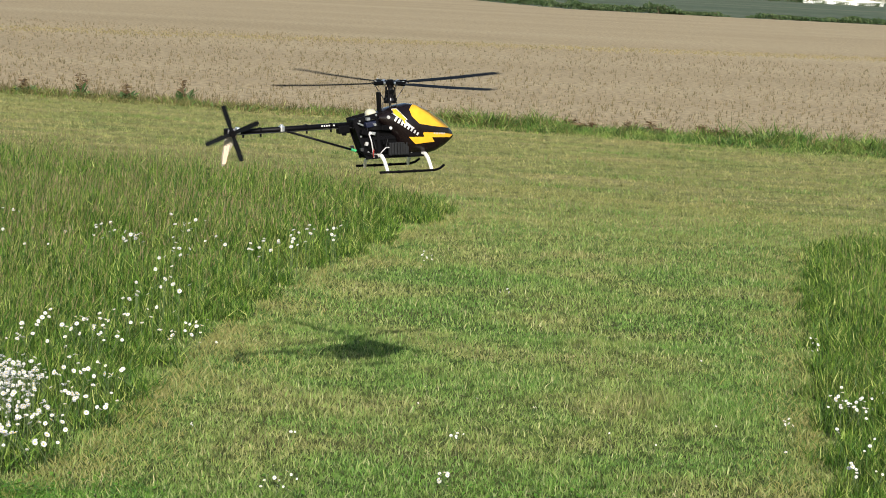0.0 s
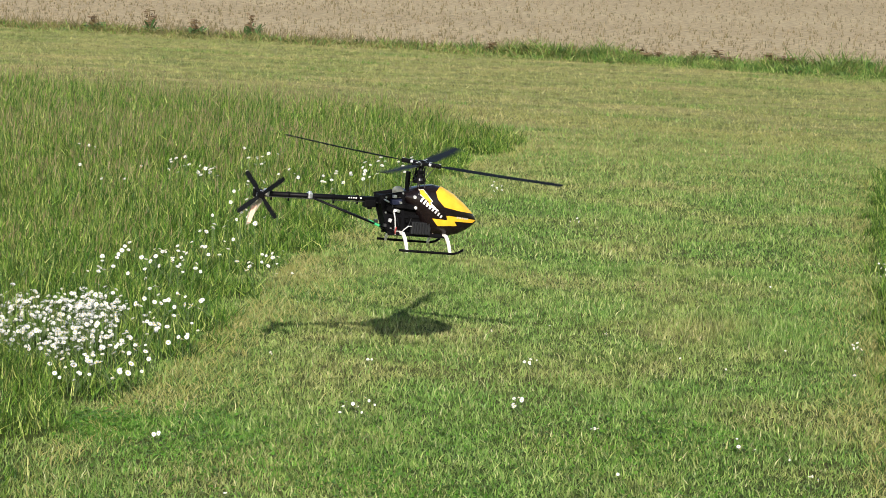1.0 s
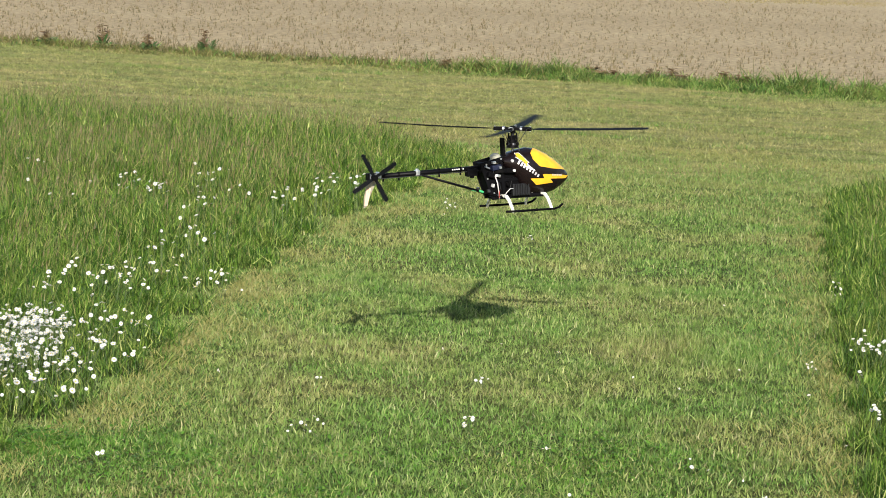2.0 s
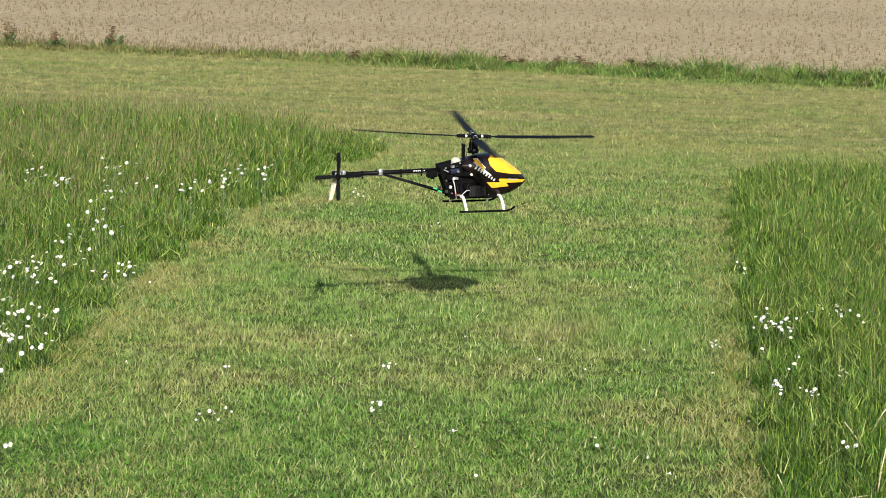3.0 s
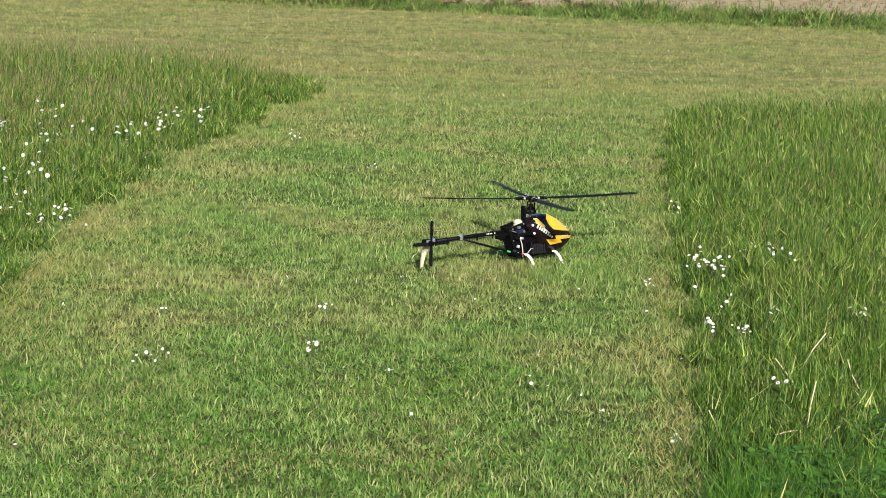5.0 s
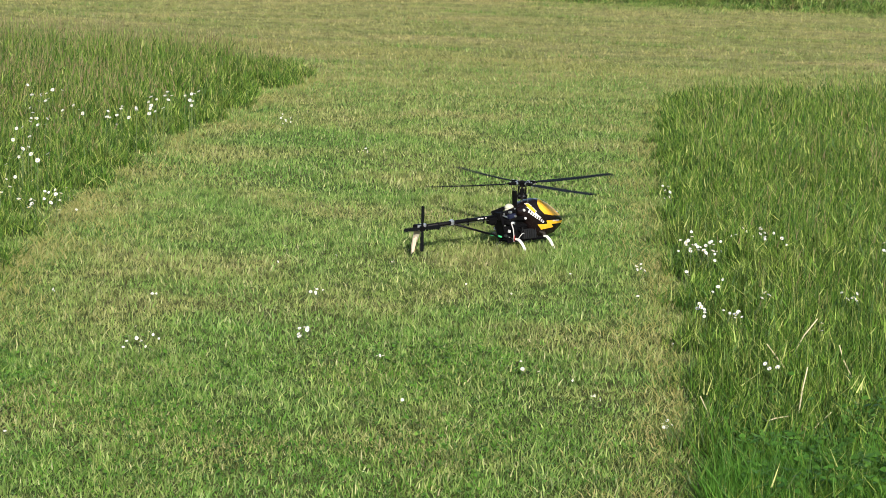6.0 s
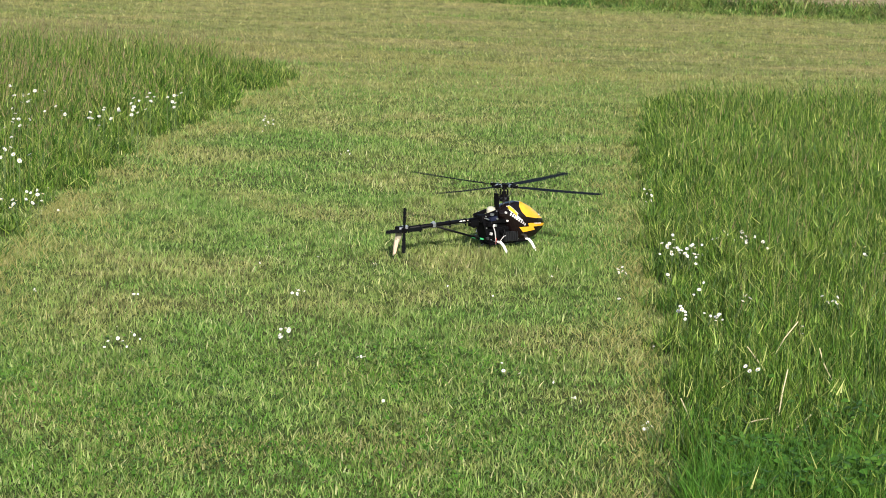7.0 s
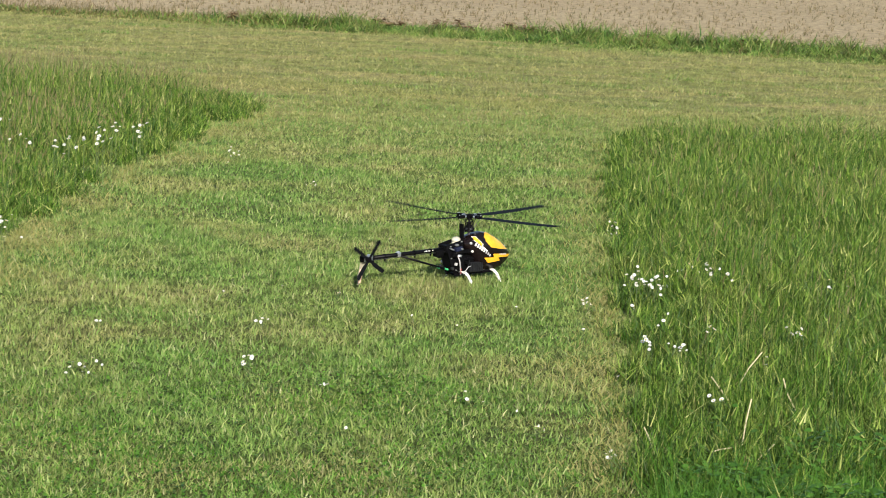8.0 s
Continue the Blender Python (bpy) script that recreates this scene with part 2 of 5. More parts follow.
def box(bm, at, size, turn=(0, 0, 0), bevel=0.0):
    r = bmesh.ops.create_cube(bm, size=1.0)
    bmesh.ops.scale(bm, vec=size, verts=r["verts"])
    if bevel:
        edges = list({e for v in r["verts"] for e in v.link_edges})
        made = bmesh.ops.bevel(bm, geom=edges, offset=bevel, segments=2, affect="EDGES", profile=0.6)
        verts = list({v for f in made["faces"] for v in f.verts} | {v for v in r["verts"] if v.is_valid})
    else:
        verts = r["verts"]
    bmesh.ops.transform(bm, matrix=pose(*at, *turn), verts=verts)
    return bm


def rod(bm, a, b, r1, r2=None, n=12):
    a, b = Vector(a), Vector(b)
    m = Matrix.Translation((a + b) / 2) @ (b - a).to_track_quat("Z", "Y").to_matrix().to_4x4()
    bmesh.ops.create_cone(bm, cap_ends=True, segments=n, radius1=r1, radius2=r1 if r2 is None else r2, depth=(b - a).length, matrix=m)
    return bm


def tube(bm, points, r, n=10):
    """A round tube through points."""
    points = [Vector(p) for p in points]
    rings = []
    for k, p in enumerate(points):
        d = (points[min(k + 1, len(points) - 1)] - points[max(k - 1, 0)]).normalized()
        u = d.orthogonal().normalized() if abs(d.y) > 0.9 else d.cross(Vector((0, 1, 0))).normalized()
        v = d.cross(u)
        rings.append([bm.verts.new(p + (u * math.cos(q) + v * math.sin(q)) * r) for q in (2 * math.pi * i / n for i in range(n))])
    for a, b in zip(rings, rings[1:]):
        for i in range(n):
            bm.faces.new((a[i], a[(i + 1) % n], b[(i + 1) % n], b[i]))
    bm.faces.new(rings[0]), bm.faces.new(rings[-1])
    return bm


def slab(bm, outline, y0, y1):
    """A plate from an outline in x and z, between two values of y."""
    lo = [bm.verts.new((x, y0, z)) for x, z in outline]
    hi = [bm.verts.new((x, y1, z)) for x, z in outline]
    bm.faces.new(lo), bm.faces.new(hi[::-1])
    for i in range(len(lo)):
        j = (i + 1) % len(lo)
        bm.faces.new((lo[i], hi[i], hi[j], lo[j]))
    return bm


# ---- ground: lawn, dry field and far meadow in one sheet ----
def field_edge(x):
    return 27.4 - 0.28 * max(-60, min(60, x))


def field_end(x):
    return float(np.interp(x, [-3000, -400, -60, -6, 3, 14, 27, 80, 400, 3000], [900, 460, 280, 214, 172, 171, 172, 195, 360, 900]))


def build_ground():
    xs = [-3000, -400, -60, -25, -12, -6, -3, 0, 3, 6, 14, 27, 80, 400, 3000]
    lines = [lambda x: -3000.0, lambda x: 15.6, field_edge, lambda x: field_edge(x) + 30, field_end, lambda x: 3500.0]
    verts = [(x, f(x), 0.0) for f in lines for x in xs]
    n, faces, kinds = len(xs), [], []
    for j in range(len(lines) - 1):
        for i in range(n - 1):
            faces.append((j * n + i, j * n + i + 1, (j + 1) * n + i + 1, (j + 1) * n + i))
            kinds.append((0, 3, 1, 1, 2)[j])
    ob = mesh_object("ground", verts, faces, [M_lawn_soil, M_field, M_meadow, M_strip_soil])
    ob.data.polygons.foreach_set("material_index", kinds)
    tagged(ob, "mown lawn, dry tan field and far green meadow in one flat sheet", "ground", kind="structure")


build_ground()


# ---- grass ----
rng = np.random.default_rng(7)
LEFT_EDGE = ([5.0, 6.5, 7.7, 9.0, 11.0, 13.2, 15.0, 16.6], [-1.95, -1.75, -1.60, -1.52, -1.46, -1.18, -0.88, -0.58])
RIGHT_EDGE = ([4.5, 6.3, 7.5, 9.0, 9.8, 11.5, 13.5, 15.3], [0.80, 0.95, 1.07, 1.22, 1.29, 1.47, 1.69, 1.95])


def rough_edge(x, y):
    return 0.05 * np.sin(9.1 * y + 1.3) + 0.035 * np.sin(23.0 * y + 4 * x) + 0.03 * np.sin(5 * x + 41 * y)


def into_left(x, y):
    """How far a place lies inside the left block of tall grass (negative: outside)."""
    side = np.interp(y, *LEFT_EDGE) - x + 1.5 * rough_edge(x, y) + 0.06 * np.sin(2.3 * y + 0.7) + 0.04 * np.sin(5.1 * y + 2.0)
    back = 16.8 + 0.42 * (-0.5 - x) - y + rough_edge(y, 2.3 * x)
    return np.minimum(side, back)


def into_right(x, y):
    side = x - np.interp(y, *RIGHT_EDGE) + rough_edge(x, y)
    back = 15.4 + 0.02 * (x - 2) - y + rough_edge(y, 2.3 * x)
    return np.minimum(side, back)


def lumps(x, y, s):
    """Smooth value noise from a few sines, about -1 to 1."""
    return (np.sin(x * s * 1.7 + 1.1 * np.sin(y * s * 1.3)) + np.sin(y * s * 2.1 + 1.7 * np.sin(x * s * 0.9 + 2)) + np.sin((x + y) * s * 1.2 + 3)) / 3


def wedge(y0, y1, per_m2, spread=0.30, extra=0.5):
    """Random places in a trapezoid of the plan."""
    w1 = spread * y1 + extra
    n = int((y1 - y0) * 2 * w1 * per_m2)
    x, y = rng.uniform(-w1, w1, n), rng.uniform(y0, y1, n)
    keep = np.abs(x) < spread * y + extra
    return x[keep], y[keep]


def blade_mesh(name, x, y, h, w, lean, material, z0=-0.005, segs=2, heading=None, droop=0.35):
    """Tapered, leaning grass blades, each a strip of segs pieces."""
    n = len(x)
    turn = rng.uniform(0, 2 * np.pi, n)
    way = rng.uniform(0, 2 * np.pi, n) if heading is None else rng.normal(heading, 0.9, n)
    bend = lean * h
    wx, wy = np.cos(turn) * w / 2, np.sin(turn) * w / 2
    verts = np.empty((n, 2 * segs + 1, 3), np.float32)
    for k in range(segs):
        s = k / segs
        off, up, narrow = bend * s ** 1.8, h * (s - droop * np.minimum(lean, 1.6) ** 2 * s ** 2 * 0.5), 1 - 0.55 * s
        cx, cy, cz = x + np.cos(way) * off, y + np.sin(way) * off, z0 + up
        verts[:, 2 * k] = np.stack([cx - wx * narrow, cy - wy * narrow, cz], 1)
        verts[:, 2 * k + 1] = np.stack([cx + wx * narrow, cy + wy * narrow, cz], 1)
    verts[:, 2 * segs] = np.stack([x + np.cos(way) * bend, y + np.sin(way) * bend, z0 + h * (1 - droop * np.minimum(lean, 1.6) ** 2 * 0.5)], 1)
    base = (np.arange(n) * (2 * segs + 1))[:, None]
    quads = np.concatenate([base + np.array([[2 * k, 2 * k + 1, 2 * k + 3, 2 * k + 2]]) for k in range(segs - 1)]) if segs > 1 else np.empty((0, 4))
    tris = base + np.array([[2 * segs - 2, 2 * segs - 1, 2 * segs]])
    return array_mesh(name, verts, quads, tris, material)


def lawn_piece(y0, y1, per_m2, h, w, lean, material, label, segs=2, clump=0.06):
    x, y = wedge(y0, y1, per_m2)
    out = (into_left(x, y) < 0.05) & (into_right(x, y) < 0.05) & (y < 27.2 - 0.28 * x)
    thin = rng.uniform(0, 1, len(x)) < 1.0 - clump * (0.5 - 0.5 * lumps(x + 0.3 * lumps(y, x, 2.7), y, 6.3))
    fade = rng.uniform(0, 1, len(x)) < (np.clip((y - 13.2) / 3.0, 0, 1) if y0 > 12 else np.clip((18.5 - y) / 4.5, 0, 1))
    x, y = x[out & thin & fade], y[out & thin & fade]
    tall = h * rng.uniform(0.5, 1.3, len(x)) * (1 + 0.2 * lumps(x, y, 3.1))
    ob = blade_mesh("lawn_grass", x, y, tall, w * rng.uniform(0.6, 1.3, len(x)), rng.uniform(*lean, len(x)), material, segs=segs)
    tagged(ob, label, "grass", kind="stuff")


def build_lawn():
    lawn_piece(5.0, 11.0, 15500, 0.022, 0.0066, (0.1, 1.5), M_lawn, "short mown green grass with dry yellowish blades", segs=1, clump=0.12)
    lawn_piece(5.0, 11.0, 2300, 0.032, 0.0052, (0.1, 1.0), M_lawn_light, "longer pale green blades left in the mown lawn", clump=0.8)
    lawn_piece(10.8, 18.5, 7600, 0.024, 0.0080, (0.05, 1.2), M_lawn, "short mown green grass of the path", segs=1, clump=0.2)
    lawn_piece(11.0, 18.5, 900, 0.036, 0.0060, (0.1, 1.0), M_lawn_light, "longer pale green blades of the mown path", clump=0.8)
    lawn_piece(13.6, 28.5, 420, 0.046, 0.0095, (0.3, 1.5), M_band, "longer tufts left standing in the dry mown strip", segs=1, clump=0.95)
    lawn_piece(13.2, 28.5, 2600, 0.026, 0.0072, (0.2, 1.7), M_band, "dry yellowish mown grass strip along the field", segs=1, clump=0.3)


def build_lawn_rows():
    """Longer blades: tufts where the helicopter lands, and uncut rows between the mower's passes."""
    x, y = rng.normal(0.60, 0.24, 2600), rng.normal(9.42, 0.20, 2600)
    ob = blade_mesh("lawn_grass", x, y, 0.042 * rng.uniform(0.5, 1.2, len(x)), 0.0062 * rng.uniform(0.6, 1.3, len(x)), rng.uniform(0.1, 1.0, len(x)), M_lawn, segs=1)
    tagged(ob, "longer tufts where the helicopter lands", "grass", kind="stuff")
    x = rng.uniform(-5, 8, 15000)
    row = rng.integers(0, 6, len(x))
    y = np.array([17.6, 19.4, 20.9, 22.3, 23.9, 25.4])[row] - np.array([0.46, 0.44, 0.40, 0.37, 0.33, 0.30])[row] * x + rng.normal(0, 0.05, len(x)) + 0.05 * lumps(x, row * 3.1, 1.7)
    keep = (into_left(x, y) < 0) & (into_right(x, y) < 0) & (lumps(x, row * 3.1, 1.1) > 0.05) & (y < 26.8 - 0.28 * x)
    x, y = x[keep], y[keep]
    ob = blade_mesh("lawn_grass", x, y, 0.05 * rng.uniform(0.5, 1.3, len(x)), 0.0095 * rng.uniform(0.6, 1.3, len(x)), rng.uniform(0.2, 1.2, len(x)), M_lawn, segs=1)
    tagged(ob, "uncut rows of grass between the mower's passes", "grass", kind="stuff")


def build_surround():
    """Coarser lawn round about, where it is never seen from near."""
    x, y = rng.uniform(-12, 12, 170000), rng.uniform(-8, 27, 170000)
    near = 62000
    x, y = np.append(x, rng.uniform(-5, 5, near)), np.append(y, rng.uniform(-4, 5.05, near))
    keep = ((np.abs(x) > 0.30 * y + 0.4) | (y < 5.05)) & ((into_left(x, y) < 0.05) | (y < 5.0)) & ((into_right(x, y) < 0.05) | (y < 4.6)) & (y < 27.0 - 0.28 * x)
    x, y = x[keep], y[keep]
    ob = blade_mesh("lawn_grass", x, y, 0.04 * rng.uniform(0.5, 1.3, len(x)), 0.012 * rng.uniform(0.6, 1.3, len(x)), rng.uniform(0.3, 1.6, len(x)), M_lawn, segs=1)
    tagged(ob, "mown lawn round about", "grass", kind="stuff")


def build_lawn_clover():
    """Patches of small broad clover leaves in the mown path."""
    n = 6000
    spots = ((-0.15, 7.1, 0.55, 0.70), (-0.85, 6.9, 0.35, 0.45), (0.35, 6.1, 0.40, 0.40), (-1.25, 7.0, 0.25, 0.5), (0.25, 7.25, 0.35, 0.35), (-0.6, 5.9, 0.5, 0.4), (-1.60, 7.1, 0.12, 0.16), (0.1, 6.2, 0.8, 0.5), (-0.9, 6.3, 0.5, 0.5))
    pick = rng.integers(0, len(spots), n)
    spot = np.array(spots)[pick]
    x, y = rng.normal(spot[:, 0], spot[:, 2] * 0.6), rng.normal(spot[:, 1], spot[:, 3] * 0.6)
    keep = (into_left(x, y) < 0) & (into_right(x, y) < 0) & (rng.uniform(0, 1, n) < 0.65 + 0.5 * lumps(x, y, 5.3))
    x, y = x[keep], y[keep]
    n = len(x)
    z, a, s = rng.uniform(0.010, 0.036, n), rng.uniform(0, 6.283, n), rng.uniform(0.0035, 0.0075, n)
    tilt, way = rng.uniform(-0.2, 0.9, n), rng.uniform(0, 6.283, n)
    verts = []
    for k in range(6):
        b = a + k * math.pi / 3
        rr = s * (1.0 if k % 2 else 0.75)
        verts.append(np.stack([x + np.cos(b) * rr, y + np.sin(b) * rr, z + rr * tilt * np.cos(b - way)], 1))
    verts = np.stack(verts, 1)
    base = (np.arange(n) * 6)[:, None]
    ob = array_mesh("clover", verts, np.concatenate([base + np.array([[0, 1, 2, 3]]), base + np.array([[0, 3, 4, 5]])]), np.empty((0, 3)), M_clover)
    tagged(ob, "low green clover patches in the mown path", "clover", kind="stuff")
    n = 34000
    spot = np.array(spots)[rng.integers(0, len(spots), n)]
    x, y = rng.normal(spot[:, 0], spot[:, 2] * 0.8), rng.normal(spot[:, 1], spot[:, 3] * 0.7)
    keep = (into_left(x, y) < 0) & (into_right(x, y) < 0) & (rng.uniform(0, 1, n) < 0.55 + 0.6 * lumps(x, y, 4.3))
    x, y = x[keep], y[keep]
    ob = blade_mesh("lush_grass", x, y, 0.026 * rng.uniform(0.5, 1.3, len(x)), 0.0068 * rng.uniform(0.6, 1.3, len(x)), rng.uniform(0.1, 1.5, len(x)), M_clover, segs=1)
    tagged(ob, "fresh green tufts in the mown path", "grass", kind="stuff")


# line of the mower's swath: y at x = 0, slope
SWATH = (18.65, -0.486)


def build_clippings():
    """Dry clippings left by the mower along both edges of the path and the crossing strip."""
    y = rng.uniform(5.0, 16.6, 34000)
    left = rng.uniform(0, 1, len(y)) < 0.6
    off = np.abs(rng.normal(0, 0.29, len(y))) * (0.6 + 0.5 * lumps(y, y * 0.3, 2.0))
    x = np.where(left, np.interp(y, *LEFT_EDGE) + 0.04 + off, np.interp(y, *RIGHT_EDGE) - 0.04 - off * 0.7)
    much = np.where(left, np.interp(y, [5, 7, 7.6, 8.2, 10.4, 11, 13, 16.5], [0.3, 0.3, 0.9, 1.0, 1.0, 0.55, 0.5, 0.35]), np.interp(y, [5, 8.5, 10, 15], [0.9, 0.9, 0.5, 0.4]))
    keep = (y < np.where(left, 16.4, 15.2)) & (rng.uniform(0, 1, len(y)) < much * (0.75 + 0.5 * lumps(x, y, 4.0)))
    x, y = x[keep], y[keep]
    ob = blade_mesh("grass_clippings", x, y, 0.040 * rng.uniform(0.5, 1.2, len(x)), 0.0045 * rng.uniform(0.6, 1.3, len(x)), rng.uniform(0.4, 1.6, len(x)), M_dry)
    tagged(ob, "dry yellow grass clippings along the path's edges", "grass", kind="stuff")
    # pale swath where the mower turned along the crossing strip
    x = rng.uniform(-1.6, 7.0, 15000)
    y = SWATH[0] + SWATH[1] * x + rng.normal(0, 0.30, len(x)) + 0.2 * lumps(x, x, 1.3)
    keep = (into_left(x, y) < 0) & (into_right(x, y) < 0)
    x, y = x[keep], y[keep]
    ob = blade_mesh("grass_clippings", x, y, 0.030 * rng.uniform(0.5, 1.2, len(x)), 0.0075 * rng.uniform(0.6, 1.3, len(x)), rng.uniform(0.5, 2.0, len(x)), M_dry, segs=1)
    tagged(ob, "pale swath of dry clippings along the mown strip", "grass", kind="stuff")


def build_clover():
    """A dark green patch of clover at the near corner of the tall grass."""
    n = 7000
    x, y = rng.uniform(0.95, 2.4, n), rng.normal(5.75, 0.28, n)
    inside = into_right(x, y) > 0.06
    x, y = x[inside], y[inside]
    n = len(x)
    z = rng.uniform(0.05, 0.20, n) * (0.7 + 0.3 * lumps(x, y, 6))
    a, s = rng.uniform(0, 6.283, n), rng.uniform(0.006, 0.014, n)
    verts = []
    for k in range(6):
        b = a + k * math.pi / 3
        rr = s * (1.0 if k % 2 else 0.75)
        verts.append(np.stack([x + np.cos(b) * rr, y + np.sin(b) * rr, z + 0.35 * rr * np.sin(b + a * 3)], 1))
    verts = np.stack(verts, 1)
    base = (np.arange(n) * 6)[:, None]
    ob = array_mesh("clover", verts, np.concatenate([base + np.array([[0, 1, 2, 3]]), base + np.array([[0, 3, 4, 5]])]), np.empty((0, 3)), M_corner)
    tagged(ob, "dark green clover leaves at the tall grass corner", "clover", kind="stuff")
    x, y = rng.uniform(0.85, 2.4, 13000), rng.normal(5.62, 0.24, 13000)
    inside = into_right(x, y) > -0.02
    x, y = x[inside], y[inside]
    ob = blade_mesh("lush_grass", x, y, 0.16 * rng.uniform(0.4, 1.2, len(x)), 0.0038 * rng.uniform(0.6, 1.3, len(x)), rng.uniform(0.1, 0.9, len(x)), M_corner, segs=3)
    tagged(ob, "bright lush green grass at the tall grass corner", "grass", kind="stuff")


def build_tall(inside, label, x_range, y_range, per_m2, height, far, stalks, edge):
    # half of the blades stand in tufts that lean one way, the rest is scattered
    tufts = int((x_range[1] - x_range[0]) * (y_range[1] - y_range[0]) * per_m2 / 26)
    tx, ty, lead = rng.uniform(*x_range, tufts), rng.uniform(*y_range, tufts), rng.uniform(0, 6.283, tufts)
    own = rng.integers(0, tufts, tufts * 13)
    x = np.concatenate([tx[own] + rng.normal(0, 0.026, len(own)), rng.uniform(*x_range, tufts * 13)])
    y = np.concatenate([ty[own] + rng.normal(0, 0.026, len(own)), rng.uniform(*y_range, tufts * 13)])
    way = np.concatenate([lead[own], rng.uniform(0, 6.283, tufts * 13)])
    n = len(x)
    d = inside(x, y)
    keep = (d > 0) & ((np.abs(x) < 0.33 * y + 0.7) | (rng.uniform(0, 1, n) < 0.4))
    x, y, d, way = x[keep], y[keep], d[keep], way[keep]
    low, deep = edge
    rise = height * (low + (1 - low) * np.clip(d / deep * (1 + 0.5 * lumps(x, y, 5.0)), 0, 1)) * (1 + 0.18 * lumps(x, y, 1.4)) * (1 + far * np.clip((y - 11) / 4, 0, 1))
    # thinner, lower places round the daisies
    meadow = np.exp(-(((x + 1.85) / 0.35) ** 2 + ((y - 8.3) / 0.9) ** 2))
    for cx, cy, wide, long in ((-1.85, 9.7, 0.40, 0.5), (-1.86, 10.8, 0.25, 0.5), (-1.36, 12.8, 0.30, 0.6), (-2.0, 12.5, 0.30, 0.6), (-2.4, 12.9, 0.2, 0.5), (1.27, 8.7, 0.14, 0.25), (1.2, 7.7, 0.15, 0.3), (1.75, 5.5, 0.80, 0.40), (-2.03, 13.4, 0.15, 0.4)):
        meadow = np.maximum(meadow, 0.85 * np.exp(-(((x - cx) / wide) ** 2 + ((y - cy) / long) ** 2)))
    rise = rise * (1 - 0.55 * meadow)
    tall = rise * rng.uniform(0.4, 1.2, len(x)) * (1 + 0.28 * lumps(x, y, 9.0))
    # half of the blades rise from the ground, half are short leaves bent off the culms
    bent = rng.uniform(0, 1, len(x)) < 0.55
    broad = (0.0029 + 0.0022 * (y / 10)) * rng.uniform(0.6, 1.3, len(x))
    up = ~bent
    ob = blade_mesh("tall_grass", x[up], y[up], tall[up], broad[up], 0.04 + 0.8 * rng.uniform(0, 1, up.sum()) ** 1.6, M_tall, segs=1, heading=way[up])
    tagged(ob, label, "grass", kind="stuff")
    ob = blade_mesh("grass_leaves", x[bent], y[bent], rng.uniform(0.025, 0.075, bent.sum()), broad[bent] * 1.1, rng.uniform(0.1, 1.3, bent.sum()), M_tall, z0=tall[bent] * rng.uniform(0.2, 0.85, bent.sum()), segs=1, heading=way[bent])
    tagged(ob, "short green leaves bent off the tall grass", "grass", kind="stuff")
    pick = (rng.uniform(0, 1, len(x)) < stalks * (1 + 0.65 * lumps(x, y, 0.9)) * np.clip((y - 3) / 6, 0.3, 1)) & (d > 0.14) & (meadow < 0.5)
    sx, sy, sh = x[pick], y[pick], rise[pick] * rng.uniform(0.6, 1.35, pick.sum()) * np.clip(0.4 + y[pick] / 14, 0.7, 1)
    ob = blade_mesh("grass_stalk", sx, sy, sh, (0.0016 + 0.0012 * sy / 10) * rng.uniform(0.6, 1.3, len(sx)), rng.uniform(0.05, 0.36, len(sx)), M_stalk, segs=3)
    tagged(ob, "thin pale stalks standing above the tall grass", "grass", kind="stuff")
    high = (sh > rise[pick] * 0.8) & (rng.uniform(0, 1, len(sx)) < np.clip((sy - 6) / 5, 0.1, 1.0))
    sx, sy, sh = sx[high], sy[high], sh[high]
    up = rng.uniform(0.78, 0.95, len(sx))
    ob = blade_mesh("seed_head", sx, sy, sh * 0.20, 0.0042 * rng.uniform(0.6, 1.3, len(sx)), rng.uniform(0.05, 0.5, len(sx)), M_seed, z0=sh * up - 0.02, segs=2, heading=0.3)
    tagged(ob, "brownish feathery seed heads of tall meadow grass", "grass", kind="stuff")


def build_seed_haze():
    """Brownish flowering heads over the back half of the left meadow."""
    x, y = rng.uniform(-6.3, -0.4, 15000), 11.6 + 7.4 * rng.uniform(0, 1, 15000) ** 0.75
    keep = (into_left(x, y) > 0.1) & (rng.uniform(0, 1, len(x)) < 0.6 + 0.5 * lumps(x, y, 1.1))
    x, y = x[keep], y[keep]
    z0 = 0.19 * (1 + 0.5 * np.clip((y - 11) / 4, 0, 1)) * rng.uniform(0.72, 1.12, len(x)) * (1 + 0.18 * lumps(x, y, 1.4))
    ob = blade_mesh("seed_head", x, y, rng.uniform(0.02, 0.05, len(x)), 0.0065 * rng.uniform(0.6, 1.3, len(x)), rng.uniform(0.05, 0.8, len(x)), M_seed, z0=z0, segs=1)
    tagged(ob, "brownish flowering heads over the meadow grass", "grass", kind="stuff")


build_lawn()
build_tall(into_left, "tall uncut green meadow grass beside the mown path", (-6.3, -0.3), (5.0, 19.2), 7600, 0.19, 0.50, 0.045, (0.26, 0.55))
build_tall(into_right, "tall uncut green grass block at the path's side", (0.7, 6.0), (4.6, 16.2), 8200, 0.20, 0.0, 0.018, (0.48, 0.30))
build_seed_haze()
build_clippings()
build_clover()
build_lawn_clover()
build_lawn_rows()
build_surround()


